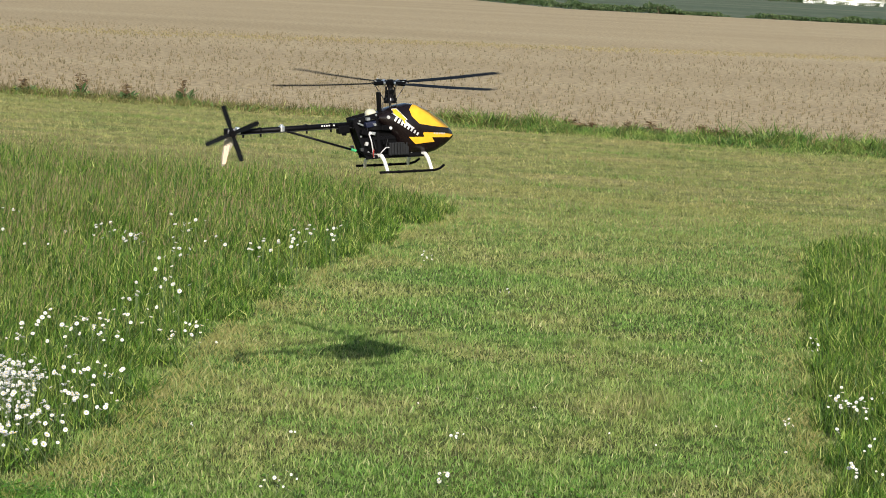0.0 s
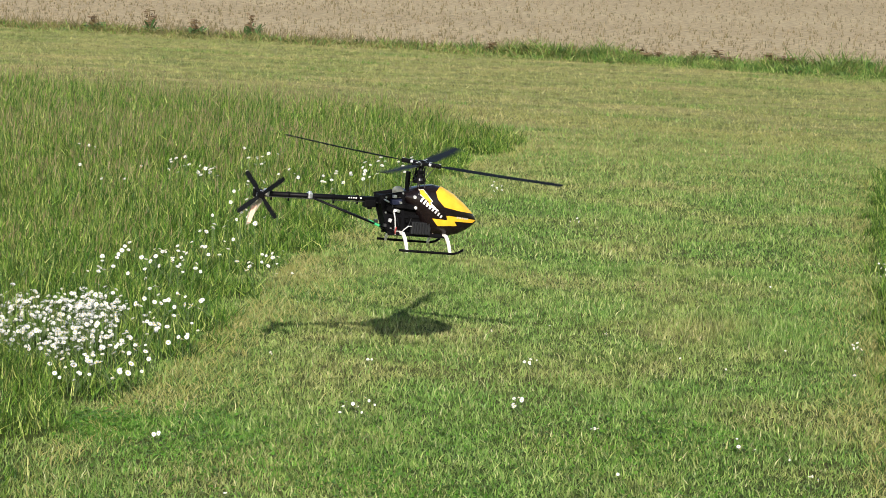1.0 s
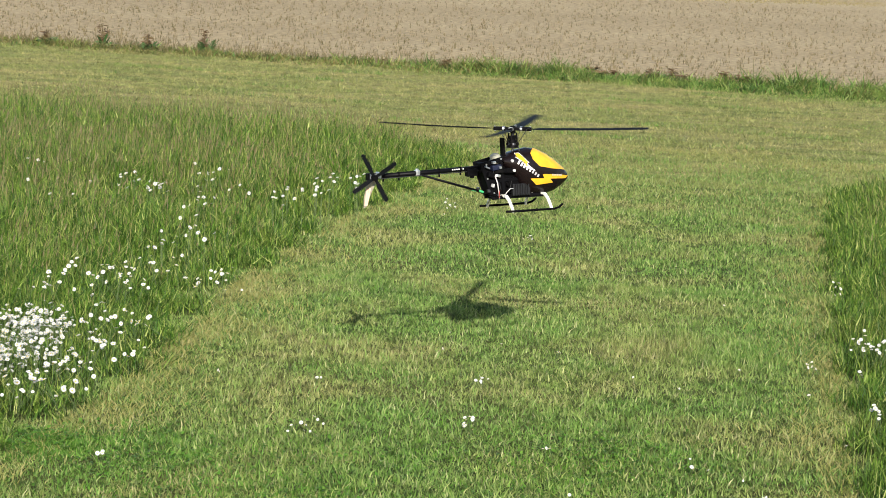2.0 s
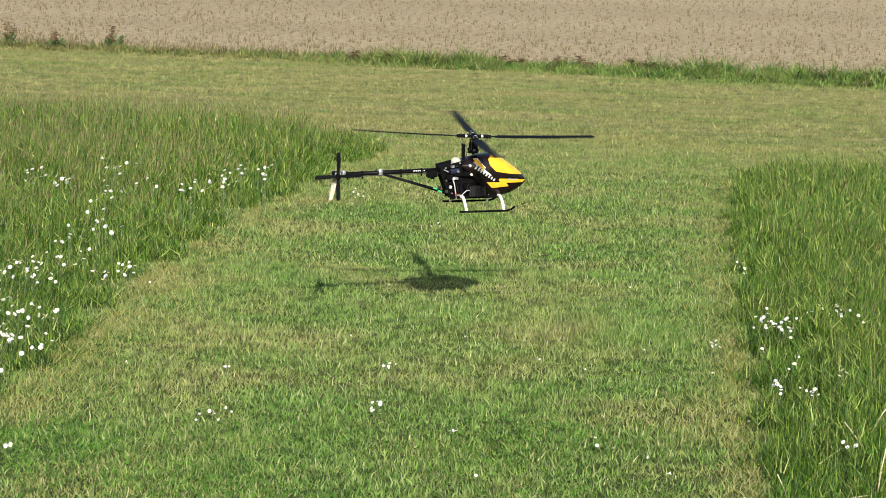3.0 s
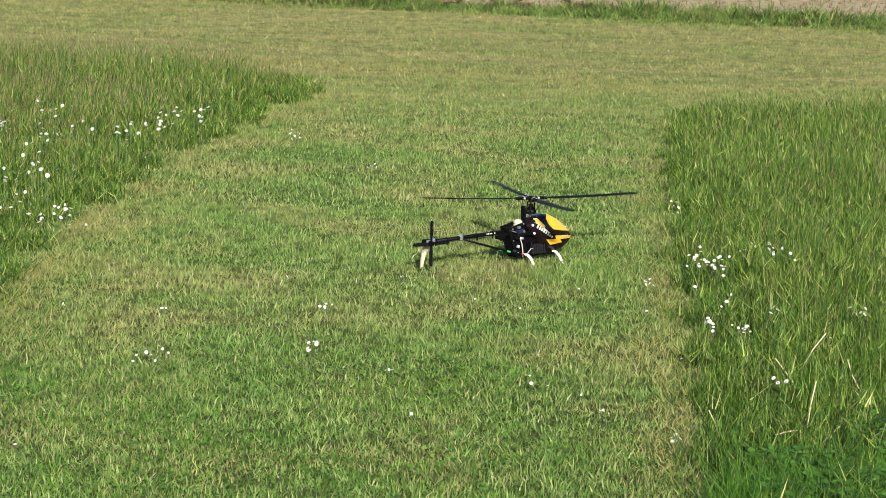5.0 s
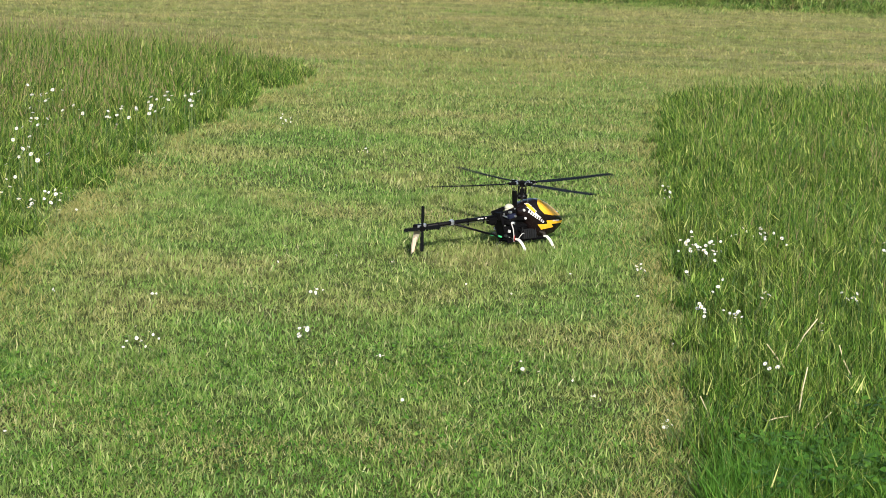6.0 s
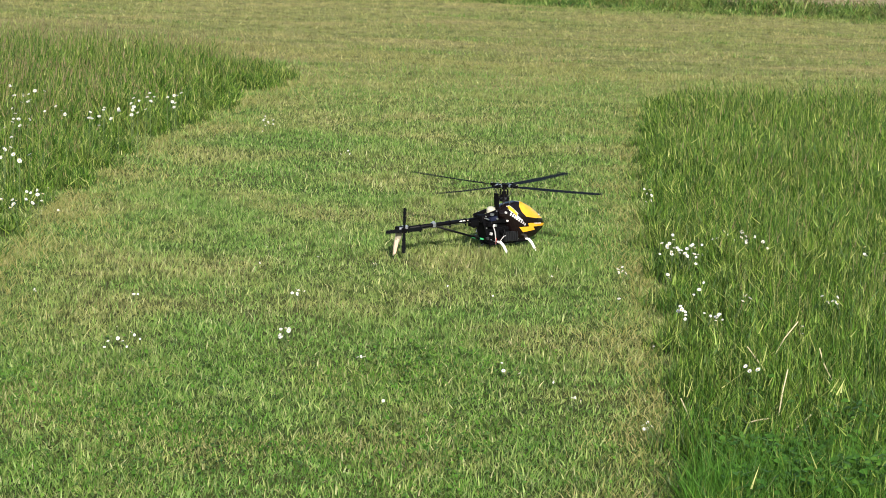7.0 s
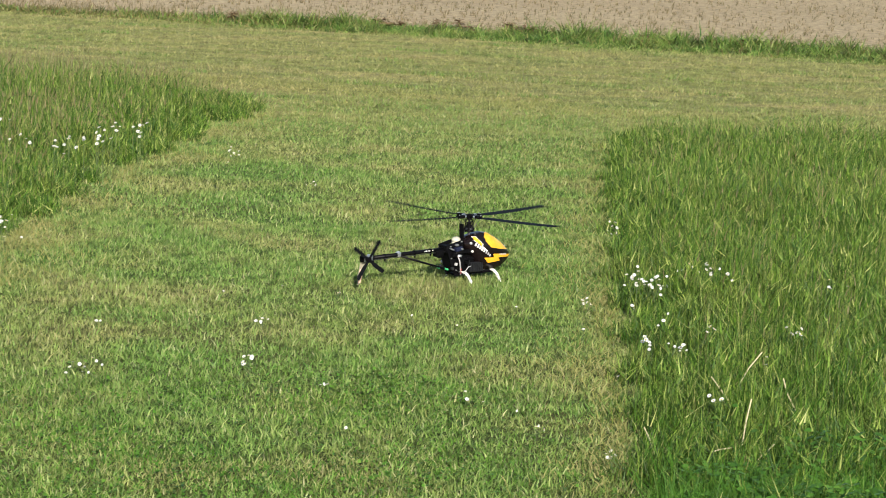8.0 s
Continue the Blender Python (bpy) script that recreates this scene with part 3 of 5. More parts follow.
# ---- field margin, crop and distance ----
def build_verge():
    n = 90000
    x = rng.uniform(-12, 11, n)
    size = np.interp(x, [-12, -7, -4.4, -3.2, -2.2, -1.2, -0.4, 0.2, 0.6, 1.4, 1.9, 2.3, 3.0, 4.3, 6, 11], [0.48, 0.50, 0.52, 0.48, 0.58, 0.7, 1.15, 1.15, 0.55, 0.75, 0.65, 1.15, 1.2, 1.1, 1.0, 0.95])
    off = rng.normal(0, 0.42, n) * (0.5 + size) - 0.2 - 0.6 * np.abs(rng.normal(0, 1, n)) * (rng.uniform(0, 1, n) < 0.45)
    y = 27.3 - 0.28 * x + off + 0.12 * lumps(x, x * 0.3, 2.3)
    lump = size * np.clip(0.75 + 0.45 * lumps(x, y, 4.1) + 0.45 * lumps(x, y, 9.7), 0.1, 1.5)
    keep = rng.uniform(0, 1, n) < np.clip(lump, 0, 1)
    x, y, lump, off = x[keep], y[keep], lump[keep], off[keep]
    h = 0.23 * lump * np.exp(-((off + 0.15) / 0.75) ** 2) * rng.uniform(0.35, 1.2, len(x))
    dry = rng.uniform(0, 1, len(x)) < np.interp(x, [-12, -3.4, -1.6, 0.2, 11], [0.75, 0.7, 0.35, 0.12, 0.15])
    for pick, material, label in ((~dry, M_lush, "uneven lush green grass margin along the field"), (dry, M_verge_dry, "dry olive grass mixed into the field margin")):
        ob = blade_mesh("verge_grass", x[pick], y[pick], h[pick], 0.016 * rng.uniform(0.4, 1.4, pick.sum()), rng.uniform(0.25, 1.9, pick.sum()), material, segs=2)
        tagged(ob, label, "grass", kind="stuff")
    # a lower green fringe that runs out into the mown strip
    x = rng.uniform(0.4, 11, 26000)
    off = 1.5 * rng.uniform(0, 1, len(x)) ** 1.4 * np.interp(x, [0.4, 2.4, 4, 11], [0.4, 0.8, 1.0, 1.0])
    thick = rng.uniform(0, 1, len(x)) < 0.65 + 0.55 * lumps(x, off, 2.2)
    x, off = x[thick], off[thick]
    y = 27.1 - 0.28 * x - off
    ob = blade_mesh("verge_grass", x, y, 0.13 * (1 - 0.55 * off) * rng.uniform(0.3, 1.1, len(x)), 0.014 * rng.uniform(0.5, 1.4, len(x)), rng.uniform(0.25, 1.7, len(x)), M_lush, segs=1)
    tagged(ob, "low green fringe of the field margin", "grass", kind="stuff")
    n = 2600
    x = rng.uniform(-12, 9, n)
    x = x[rng.uniform(0, 1, n) < np.interp(x, [-12, -2.5, -1, 9], [1.0, 0.9, 0.35, 0.3])]
    y = 27.42 - 0.28 * x + rng.normal(0, 0.22, len(x))
    ob = blade_mesh("verge_stalks", x, y, rng.uniform(0.06, 0.20, len(x)), 0.012 * rng.uniform(0.6, 1.3, len(x)), rng.uniform(0.1, 0.9, len(x)), M_sprout, segs=2)
    tagged(ob, "brown withered weed stalks in the field margin", "weed", kind="stuff")


def build_sprouts():
    n = 19000
    x = rng.uniform(-22, 20, n)
    y = field_edge(0) - 0.28 * x + 0.4 + 34 * rng.uniform(0, 1, n) ** 1.8
    row = 0.28 * x + y
    y = y + (np.round(row / 0.5) * 0.5 - row) * 0.55
    # each sprout is a tuft of a few thin upright blades
    h = np.repeat(rng.uniform(0.035, 0.10, n) * np.where(rng.uniform(0, 1, n) < 0.12, 1.5, 1.0), 3) * rng.uniform(0.5, 1.1, 3 * n)
    x, y = np.repeat(x, 3) + rng.normal(0, 0.014, 3 * n), np.repeat(y, 3) + rng.normal(0, 0.014, 3 * n)
    ob = blade_mesh("crop_sprouts", x, y, h, 0.011 * rng.uniform(0.5, 1.4, 3 * n), rng.uniform(0.05, 0.7, 3 * n), M_sprout, segs=2)
    tagged(ob, "thin brownish green crop sprouts in dry soil", "crop", kind="stuff")
    n = 14000
    x = rng.uniform(-30, 28, n)
    y = 62.5 + 0.56 * x + rng.normal(0, 1.5, n)
    ob = blade_mesh("crop_sprouts", x, y, rng.uniform(0.02, 0.05, n), 0.04 * rng.uniform(0.5, 1.4, n), rng.uniform(0.1, 0.9, n), M_olive, segs=2)
    tagged(ob, "olive strip of denser sprouts across the field", "crop", kind="stuff")


def leaf_blade(bm, root, way, length, width, rise, droop):
    """A broad pointed leaf with a fold along its middle."""
    side = (Vector((-way.y, way.x, 0)).normalized() + Vector((0, 0, 0.9 * math.sin(37 * length + 11 * way.x)))).normalized()
    spine, left, right = [], [], []
    for k in range(5):
        s = k / 4
        c = Vector(root) + way * length * s + Vector((0, 0, rise * s - droop * s * s))
        wd = width * (0.25 + 1.5 * s - 1.7 * s * s) if k < 4 else 0.002
        spine.append(bm.verts.new(c + Vector((0, 0, -0.12 * wd))))
        left.append(bm.verts.new(c + side * wd / 2))
        right.append(bm.verts.new(c - side * wd / 2))
    for k in range(4):
        bm.faces.new((left[k], spine[k], spine[k + 1], left[k + 1]))
        bm.faces.new((spine[k], right[k], right[k + 1], spine[k + 1]))


def dock_plant(x, y, height, seed):
    r = random.Random(seed)
    plant = new("dock_plant")
    plant.location = (x, y, 0)
    bm = bmesh.new()
    for k in range(28):
        a, far = r.uniform(0, 6.283), 0.10 * math.sqrt(r.random())
        leaf_blade(bm, (far * math.cos(2.1 * a), far * math.sin(2.1 * a), r.uniform(0, 0.25) * height), Vector((math.cos(a), math.sin(a), 0)), r.uniform(0.06, 0.15), r.uniform(0.045, 0.090), r.uniform(0.1, 0.7) * height, r.uniform(0.02, 0.10))
    part("leaves", bm, M_dock, plant)
    for k in range(3):
        bm = bmesh.new()
        a, lean = r.uniform(0, 6.283), r.uniform(0.02, 0.10)
        top = Vector((math.cos(a) * lean, math.sin(a) * lean, height * r.uniform(0.8, 1.1)))
        rod(bm, (0, 0, -0.01), top, 0.006, 0.003, 6)
        for j in range(14):
            b2 = r.uniform(0, 6.283)
            leaf_blade(bm, top * (0.3 + 0.7 * j / 14), Vector((math.cos(b2), math.sin(b2), 0)), r.uniform(0.04, 0.10), r.uniform(0.02, 0.05), 0.04, 0.04)
        part("stem", bm, M_withered, plant, "reddish brown withered stem")
    tagged(plant, "dark green dock weed in the field margin", "weed", group="weeds along the field")


def broadleaf_weed(x, y, seed):
    r = random.Random(seed)
    plant = new("broadleaf_weed")
    plant.location = (x, y, 0)
    for k in range(13):
        bm = bmesh.new()
        a = 2.4 * k + r.uniform(-0.3, 0.3)
        leaf_blade(bm, (0.012 * math.cos(a), 0.012 * math.sin(a), 0.10 - 0.004 * k), Vector((math.cos(a), math.sin(a), 0)), r.uniform(0.05, 0.09), r.uniform(0.028, 0.045), r.uniform(0.02, 0.08), r.uniform(0.02, 0.05))
        part("leaf", bm, M_corner, plant)
    bm = bmesh.new()
    rod(bm, (0, 0, -0.01), (0, 0, 0.10), 0.004, 0.003, 6)
    part("stem", bm, M_daisy_stem, plant)
    tagged(plant, "bright green broad-leaved weed at the tall grass corner", "weed", group="weeds at the grass corner")


def build_corner_weeds():
    for k, (x, y) in enumerate(((1.20, 5.72), (1.32, 5.64), (1.43, 5.74), (1.55, 5.66), (1.66, 5.76), (1.38, 5.84))):
        broadleaf_weed(x, y, 70 + k)


def build_docks():
    for k, (x, y, h) in enumerate(((-4.27, 28.45, 0.30), (-5.05, 28.65, 0.19), (-5.65, 28.85, 0.27), (-6.45, 29.1, 0.18), (-1.25, 27.65, 0.11), (-0.3, 27.35, 0.12), (0.49, 27.15, 0.12), (0.62, 27.05, 0.10),
                                   (0.80, 27.10, 0.10), (1.24, 26.91, 0.16), (1.43, 26.98, 0.15), (1.58, 26.85, 0.11), (2.01, 26.70, 0.15), (2.16, 26.60, 0.13), (2.30, 26.62, 0.12), (3.6, 26.2, 0.11), (4.6, 25.95, 0.11))):
        dock_plant(x, y, h, 40 + k)


def bush(x, y, w, h, seed):
    """A low hedge bush: short stems and a crown of many small leaf clumps."""
    r = np.random.default_rng(seed)
    plant = new("hedge_bush")
    plant.location = (x, y, 0)
    bm = bmesh.new()
    for k in range(5):
        a = r.uniform(0, 6.28)
        rod(bm, (0.1 * math.cos(a), 0.1 * math.sin(a), -0.02), (w * 0.3 * math.cos(a), 0.3 * math.sin(a), h * 0.75), 0.04, 0.015, 6)
    part("stems", bm, M_bark, plant)
    n = 900
    px, py = r.normal(0, w * 0.27, n), r.normal(0, 0.35, n)
    top = h * (0.75 + 0.3 * lumps(px + x * 3, py, 2.0)) * np.exp(-(px / (w * 0.62)) ** 4)
    pz = np.maximum(0.03, top * r.uniform(0.05, 1.0, n) ** 0.6)
    c = np.stack([px, py, pz], 1)
    u, v = r.normal(0, 1, (n, 3)), r.normal(0, 1, (n, 3))
    u /= np.linalg.norm(u, axis=1)[:, None]
    v -= u * (u * v).sum(1)[:, None]
    v /= np.linalg.norm(v, axis=1)[:, None]
    s = r.uniform(0.05, 0.13, n)[:, None]
    verts = np.stack([c - u * s, c - v * s * 0.6, c + u * s, c + v * s * 0.6], 1)
    ob = array_mesh("crown", verts, (np.arange(n) * 4)[:, None] + np.arange(4)[None], np.empty((0, 3)), M_hedge)
    ob.parent = plant
    tagged(plant, "low ragged green hedge bush at the far field end", "bush", group="hedge at the field end")


def build_hedge():
    r = random.Random(5)
    x = -16.0
    k = 0
    while x < 40:
        w = r.uniform(1.4, 2.6)
        if not 12.5 < x < 15.5:
            bush(x + w / 2, field_end(x) + 0.8 + r.uniform(-0.4, 0.6), w * 1.25, r.uniform(0.45, 0.85) * (1.0 if x < 9 else 0.75), 100 + k)
        x += w * r.uniform(0.75, 1.0)
        k += 1


def barn(x, y, width, depth, wall, ridge, label, roof=None, walls=None):
    house = new("barn")
    house.location, house.rotation_euler = (x, y, 0), (0, 0, radians(-6))
    hw, hd = width / 2, depth / 2
    bm = bmesh.new()
    ring = [(-hw, 0), (hw, 0), (hw, wall), (0, ridge), (-hw, wall)]
    slab(bm, ring, -hd, hd)
    part("wall", bm, walls or M_barn, house)
    bm = bmesh.new()
    over = 0.25
    slope = (ridge - wall) / hw
    slab(bm, [(-hw - over, wall - over * slope + 0.03), (0, ridge + 0.03), (hw + over, wall - over * slope + 0.03), (hw + over, wall - over * slope + 0.2), (0, ridge + 0.22), (-hw - over, wall - over * slope + 0.2)], -hd - over, hd + over)
    part("roof", bm, roof or M_roof, house)
    tagged(house, label, "barn", group="farm buildings far away")


def far_tree(x, y, h, w, seed):
    r = np.random.default_rng(seed)
    tree = new("tree")
    tree.location = (x, y, 0)
    bm = bmesh.new()
    rod(bm, (0, 0, -0.05), (0.1, 0, h * 0.5), h * 0.02 + 0.03, h * 0.012, 8)
    for k in range(6):
        a = r.uniform(0, 6.28)
        rod(bm, (0.1, 0, h * r.uniform(0.25, 0.48)), (w * 0.3 * math.cos(a), w * 0.3 * math.sin(a), h * r.uniform(0.6, 0.85)), 0.09, 0.03, 6)
    part("trunk", bm, M_bark, tree)
    n = 420
    hub = r.normal(0, 1, (14, 3)) * (w * 0.28, w * 0.28, h * 0.17) + (0, 0, h * 0.58)
    c = hub[r.integers(0, 14, n)] + r.normal(0, 1, (n, 3)) * w * 0.10
    c[:, 2] = np.clip(c[:, 2], h * 0.12, h)
    u, v = r.normal(0, 1, (n, 3)), r.normal(0, 1, (n, 3))
    u /= np.linalg.norm(u, axis=1)[:, None]
    v /= np.linalg.norm(v, axis=1)[:, None]
    s = r.uniform(0.03, 0.07, n)[:, None] * h * 0.6 + 0.2
    verts = np.stack([c - u * s, c - v * s * 0.6, c + u * s, c + v * s * 0.6], 1)
    ob = array_mesh("crown", verts, (np.arange(n) * 4)[:, None] + np.arange(4)[None], np.empty((0, 3)), M_hedge)
    ob.parent = tree
    tagged(tree, "dark green tree behind the far meadow", "tree", group="trees far away")


def build_distance():
    barn(107, 840, 15, 22, 2.2, 4.4, "white gabled barn beyond the far meadow", M_barn)
    barn(121, 835, 13, 12, 1.2, 2.0, "low white shed beside the barn", M_barn)
    barn(92, 1050, 32, 14, 1.6, 4.5, "long grey shed with grey roof beyond the meadow", M_roof, M_roof)
    r = random.Random(11)
    for k in range(46):
        x = -80 + k * 6.0 + r.uniform(-2, 2)
        if k % 2 or k < 30:
            far_tree(5 + k * 3.1 + r.uniform(-1, 1), 790 + r.uniform(-6, 6), r.uniform(2.0, 3.4) if k < 30 else r.uniform(0.8, 1.4), r.uniform(5, 8), 500 + k)
        far_tree(x, 1120 + r.uniform(-20, 50), r.uniform(9, 18), r.uniform(10, 17), 300 + k)


# ---- daisies ----
def daisy_flower(size, label):
    daisy = new("daisy")
    bm = bmesh.new()
    tube(bm, [(0, 0, -0.12), (0.004, 0.002, -0.06), (0.001, 0, 0.0)], 0.0011, 5)
    part("stem", bm, M_daisy_stem, daisy)
    # the heads face the low sun
    tilt = pose(0, 0, 0, 32, 4, 0) @ Matrix.Scale(size, 4)
    bm = bmesh.new()
    for k in range(15):
        a = 2 * math.pi * k / 15
        u, v = Vector((math.cos(a), math.sin(a), 0)), Vector((-math.sin(a), math.cos(a), 0))
        lift = 0.0012 * (k % 2)
        pts = [u * 0.003 - v * 0.0012, u * 0.009 - v * 0.0026, u * 0.0135 - v * 0.0012, u * 0.0135 + v * 0.0012, u * 0.009 + v * 0.0026, u * 0.003 + v * 0.0012]
        bm.faces.new([bm.verts.new(tilt @ (p + Vector((0, 0, lift + 0.25 * (p.length - 0.003))))) for p in pts])
    part("petals", bm, M_petal, daisy)
    bm = bmesh.new()
    bmesh.ops.create_uvsphere(bm, u_segments=8, v_segments=5, radius=0.0042, matrix=tilt @ pose(0, 0, 0.0022) @ Matrix.Diagonal((1, 1, 0.6, 1)))
    part("centre", bm, M_eye, daisy)
    return tagged(daisy, label, "daisy", group="daisies in the grass")


# clusters: centre x y, spread x y, how many, head height
FAR_DAISIES = ((-2.35, 12.57, 0.044, 0.14, 8, 0.2), (-2.12, 12.28, 0.043, 0.11, 11, 0.2), (-1.94, 13.06, 0.053, 0.16, 10, 0.2), (-1.78, 11.86, 0.05, 0.25, 13, 0.2), (-1.66, 12.31, 0.022, 0.11, 3, 0.2),
               (-1.40, 12.12, 0.045, 0.23, 10, 0.2), (-1.27, 12.79, 0.055, 0.29, 12, 0.2), (-1.14, 13.1, 0.041, 0.25, 8, 0.2), (-1.71, 10.88, 0.026, 0.08, 6, 0.18), (-1.78, 10.45, 0.058, 0.10, 8, 0.18),
               (-1.57, 10.47, 0.013, 0.09, 3, 0.18), (-2.98, 13.21, 0.023, 0.09, 3, 0.2), (-2.7, 12.6, 0.4, 0.5, 5, 0.18))
MEADOW_DAISIES = ((-1.74, 9.69, 0.08, 0.27, 28, 0.16), (-1.43, 9.63, 0.054, 0.22, 17, 0.15), (-2.06, 9.56, 0.025, 0.28, 17, 0.15), (-1.90, 9.57, 0.024, 0.19, 12, 0.15), (-1.34, 10.02, 0.01, 0.03, 1, 0.06),
                  (-1.61, 8.54, 0.071, 0.22, 28, 0.12), (-1.63, 8.12, 0.018, 0.14, 8, 0.11), (-1.50, 8.09, 0.026, 0.08, 7, 0.10), (-1.70, 7.76, 0.067, 0.06, 20, 0.11), (-1.74, 7.54, 0.03, 0.05, 15, 0.11),
                  (-1.73, 7.37, 0.035, 0.05, 7, 0.10), (-1.56, 7.41, 0.025, 0.05, 6, 0.10))
BLOCK_DAISIES = ((1.27, 8.80, 0.025, 0.12, 18, 0.14), (1.22, 8.86, 0.014, 0.11, 7, 0.14), (1.34, 8.82, 0.014, 0.10, 6, 0.14), (1.53, 9.12, 0.053, 0.12, 13, 0.14), (1.16, 8.31, 0.01, 0.03, 3, 0.12),
                 (1.24, 8.09, 0.02, 0.05, 3, 0.12), (1.12, 7.64, 0.014, 0.05, 6, 0.12), (1.23, 7.58, 0.018, 0.03, 7, 0.12), (1.36, 7.78, 0.014, 0.04, 5, 0.14), (1.64, 7.67, 0.015, 0.04, 5, 0.16),
                 (1.48, 7.26, 0.012, 0.08, 2, 0.15), (1.20, 6.66, 0.022, 0.02, 3, 0.14), (1.33, 10.43, 0.017, 0.07, 7, 0.12), (1.62, 8.78, 0.012, 0.04, 2, 0.16), (2.04, 8.81, 0.04, 0.06, 4, 0.16))
LAWN_DAISIES = ((1.05, 8.91, 0.017, 0.08, 6, 0.05), (0.85, 6.33, 0.018, 0.015, 6, 0.05), (0.67, 6.70, 0.01, 0.02, 3, 0.04), (-0.77, 7.46, 0.048, 0.08, 13, 0.036), (-0.24, 8.35, 0.018, 0.08, 7, 0.036),
                (-0.81, 8.18, 0.01, 0.02, 2, 0.036), (-1.18, 8.20, 0.01, 0.03, 2, 0.036), (-0.25, 7.58, 0.02, 0.06, 9, 0.036), (-0.56, 13.57, 0.037, 0.15, 9, 0.045), (-0.10, 12.31, 0.028, 0.06, 4, 0.04),
                (0.02, 7.25, 0.025, 0.03, 3, 0.036), (0.07, 8.94, 0.01, 0.03, 2, 0.036), (0.47, 7.09, 0.014, 0.05, 2, 0.036), (-1.37, 6.85, 0.017, 0.02, 4, 0.036), (0.0, 7.9, 0.7, 1.0, 16, 0.034))


def build_daisies():
    tall_daisy = daisy_flower(0.76, "white daisy with yellow centre in the tall grass")
    short_daisy = daisy_flower(0.50, "tiny white daisy low in the mown lawn")
    r = random.Random(21)
    unused, uncounted = [tall_daisy, short_daisy], []
    for clusters in (FAR_DAISIES, MEADOW_DAISIES, BLOCK_DAISIES, LAWN_DAISIES):
        for cx, cy, sx, sy, many, h in clusters:
            for _ in range(many):
                x, y, z = cx + r.gauss(0, sx), cy + r.gauss(0, sy), h * r.uniform(0.95, 1.25)
                if clusters is FAR_DAISIES:
                    uncounted.append((x, y, z, r.uniform(0.0080, 0.0120)))
                    continue
                m = Matrix.Translation((x, y, z)) @ pose(0, 0, 0, r.gauss(0, 26), r.gauss(0, 26), r.gauss(0, 30)) @ Matrix.Scale(r.uniform(0.6, 1.2) * (0.78 if clusters is BLOCK_DAISIES else 1.0), 4)
                daisy = short_daisy if h < 0.08 else tall_daisy
                if daisy in unused:
                    daisy.matrix_basis = m
                    unused.remove(daisy)
                else:
                    copy_thing(daisy, m)
    daisy_drift(uncounted, "scattered white daisies standing in the meadow grass", 76)


def build_daisy_carpet():
    """The thick drift of daisies in the tall grass, too dense to count."""
    r = random.Random(77)
    places = []
    # share, centre x y, spread x y: a dense back row, then loose tongues towards the path
    for many, cx, cy, sx, sy in ((330, -1.96, 8.58, 0.085, 0.17), (220, -2.20, 8.42, 0.09, 0.22), (90, -1.90, 8.0, 0.04, 0.14), (60, -2.05, 8.02, 0.08, 0.14), (36, -1.78, 8.12, 0.06, 0.12)):
        for _ in range(many):
            places.append((r.gauss(cx, sx), r.gauss(cy, sy), r.uniform(0.06, 0.15), r.uniform(0.0055, 0.0105)))
    daisy_drift(places, "thick drift of white daisies in the tall grass", 78)


def build_straws():
    """A few thick bleached straws left lying in the tall grass."""
    r = random.Random(31)
    for x, y, z, length, way, rise in ((1.36, 7.15, 0.10, 0.13, 20, 55), (1.24, 6.40, 0.08, 0.15, 70, 62), (1.26, 6.28, 0.06, 0.08, 30, 40), (1.13, 6.30, 0.08, 0.07, 15, 12), (1.50, 6.9, 0.07, 0.12, 140, 60), (1.00, 6.5, 0.02, 0.10, 120, 50), (1.30, 7.0, 0.08, 0.10, 200, 50)):
        straw = new("straw")
        a, e = radians(way), radians(rise)
        d = Vector((math.cos(a) * math.cos(e), math.sin(a) * math.cos(e) * 0.4, math.sin(e))) * length
        side = Vector((r.uniform(-1, 1), r.uniform(-1, 1), 0)) * 0.008
        bm = tube(bmesh.new(), [(0, 0, 0), d * 0.5 + side, d], 0.0021, 6)
        part("stalk", bm, M_straw, straw)
        straw.location = (x, y, z)
        tagged(straw, "thick bleached straw caught in the tall grass", "straw", group="straws in the tall grass")


def daisy_drift(places, label, seed):
    verts, faces, kinds = [], [], []
    r = random.Random(seed)
    for x, y, h, size in places:
        m = pose(x, y, h, 30 + r.gauss(0, 24), r.gauss(0, 20), r.gauss(0, 25))
        for k in range(11):
            a, d = 2 * math.pi * k / 11, 0.24
            rim = [(0.25, a - d), (0.75, a - d * 0.95), (1.0, a - d * 0.5), (1.0, a + d * 0.5), (0.75, a + d * 0.95), (0.25, a + d)]
            faces.append(range(len(verts), len(verts) + 6))
            verts += [m @ Vector((math.cos(b) * q * size, math.sin(b) * q * size, 0.25 * q * size + 0.001 * (k % 2))) for q, b in rim]
            kinds.append(0)
        faces.append(range(len(verts), len(verts) + 8))
        verts += [m @ Vector((math.cos(b) * 0.28 * size, math.sin(b) * 0.28 * size, 0.24 * size)) for b in (math.pi * i / 4 for i in range(8))]
        kinds.append(1)
        foot = len(verts)
        verts += [Vector((x - 0.001, y, -0.005)), Vector((x + 0.001, y, -0.005)), m @ Vector((0.001, 0, 0)), m @ Vector((-0.001, 0, 0))]
        faces.append(range(foot, foot + 4))
        kinds.append(2)
    ob = mesh_object("daisy_drift", verts, faces, [M_petal, M_eye, M_daisy_stem])
    ob.data.polygons.foreach_set("material_index", kinds)
    tagged(ob, label, "daisy", kind="stuff")


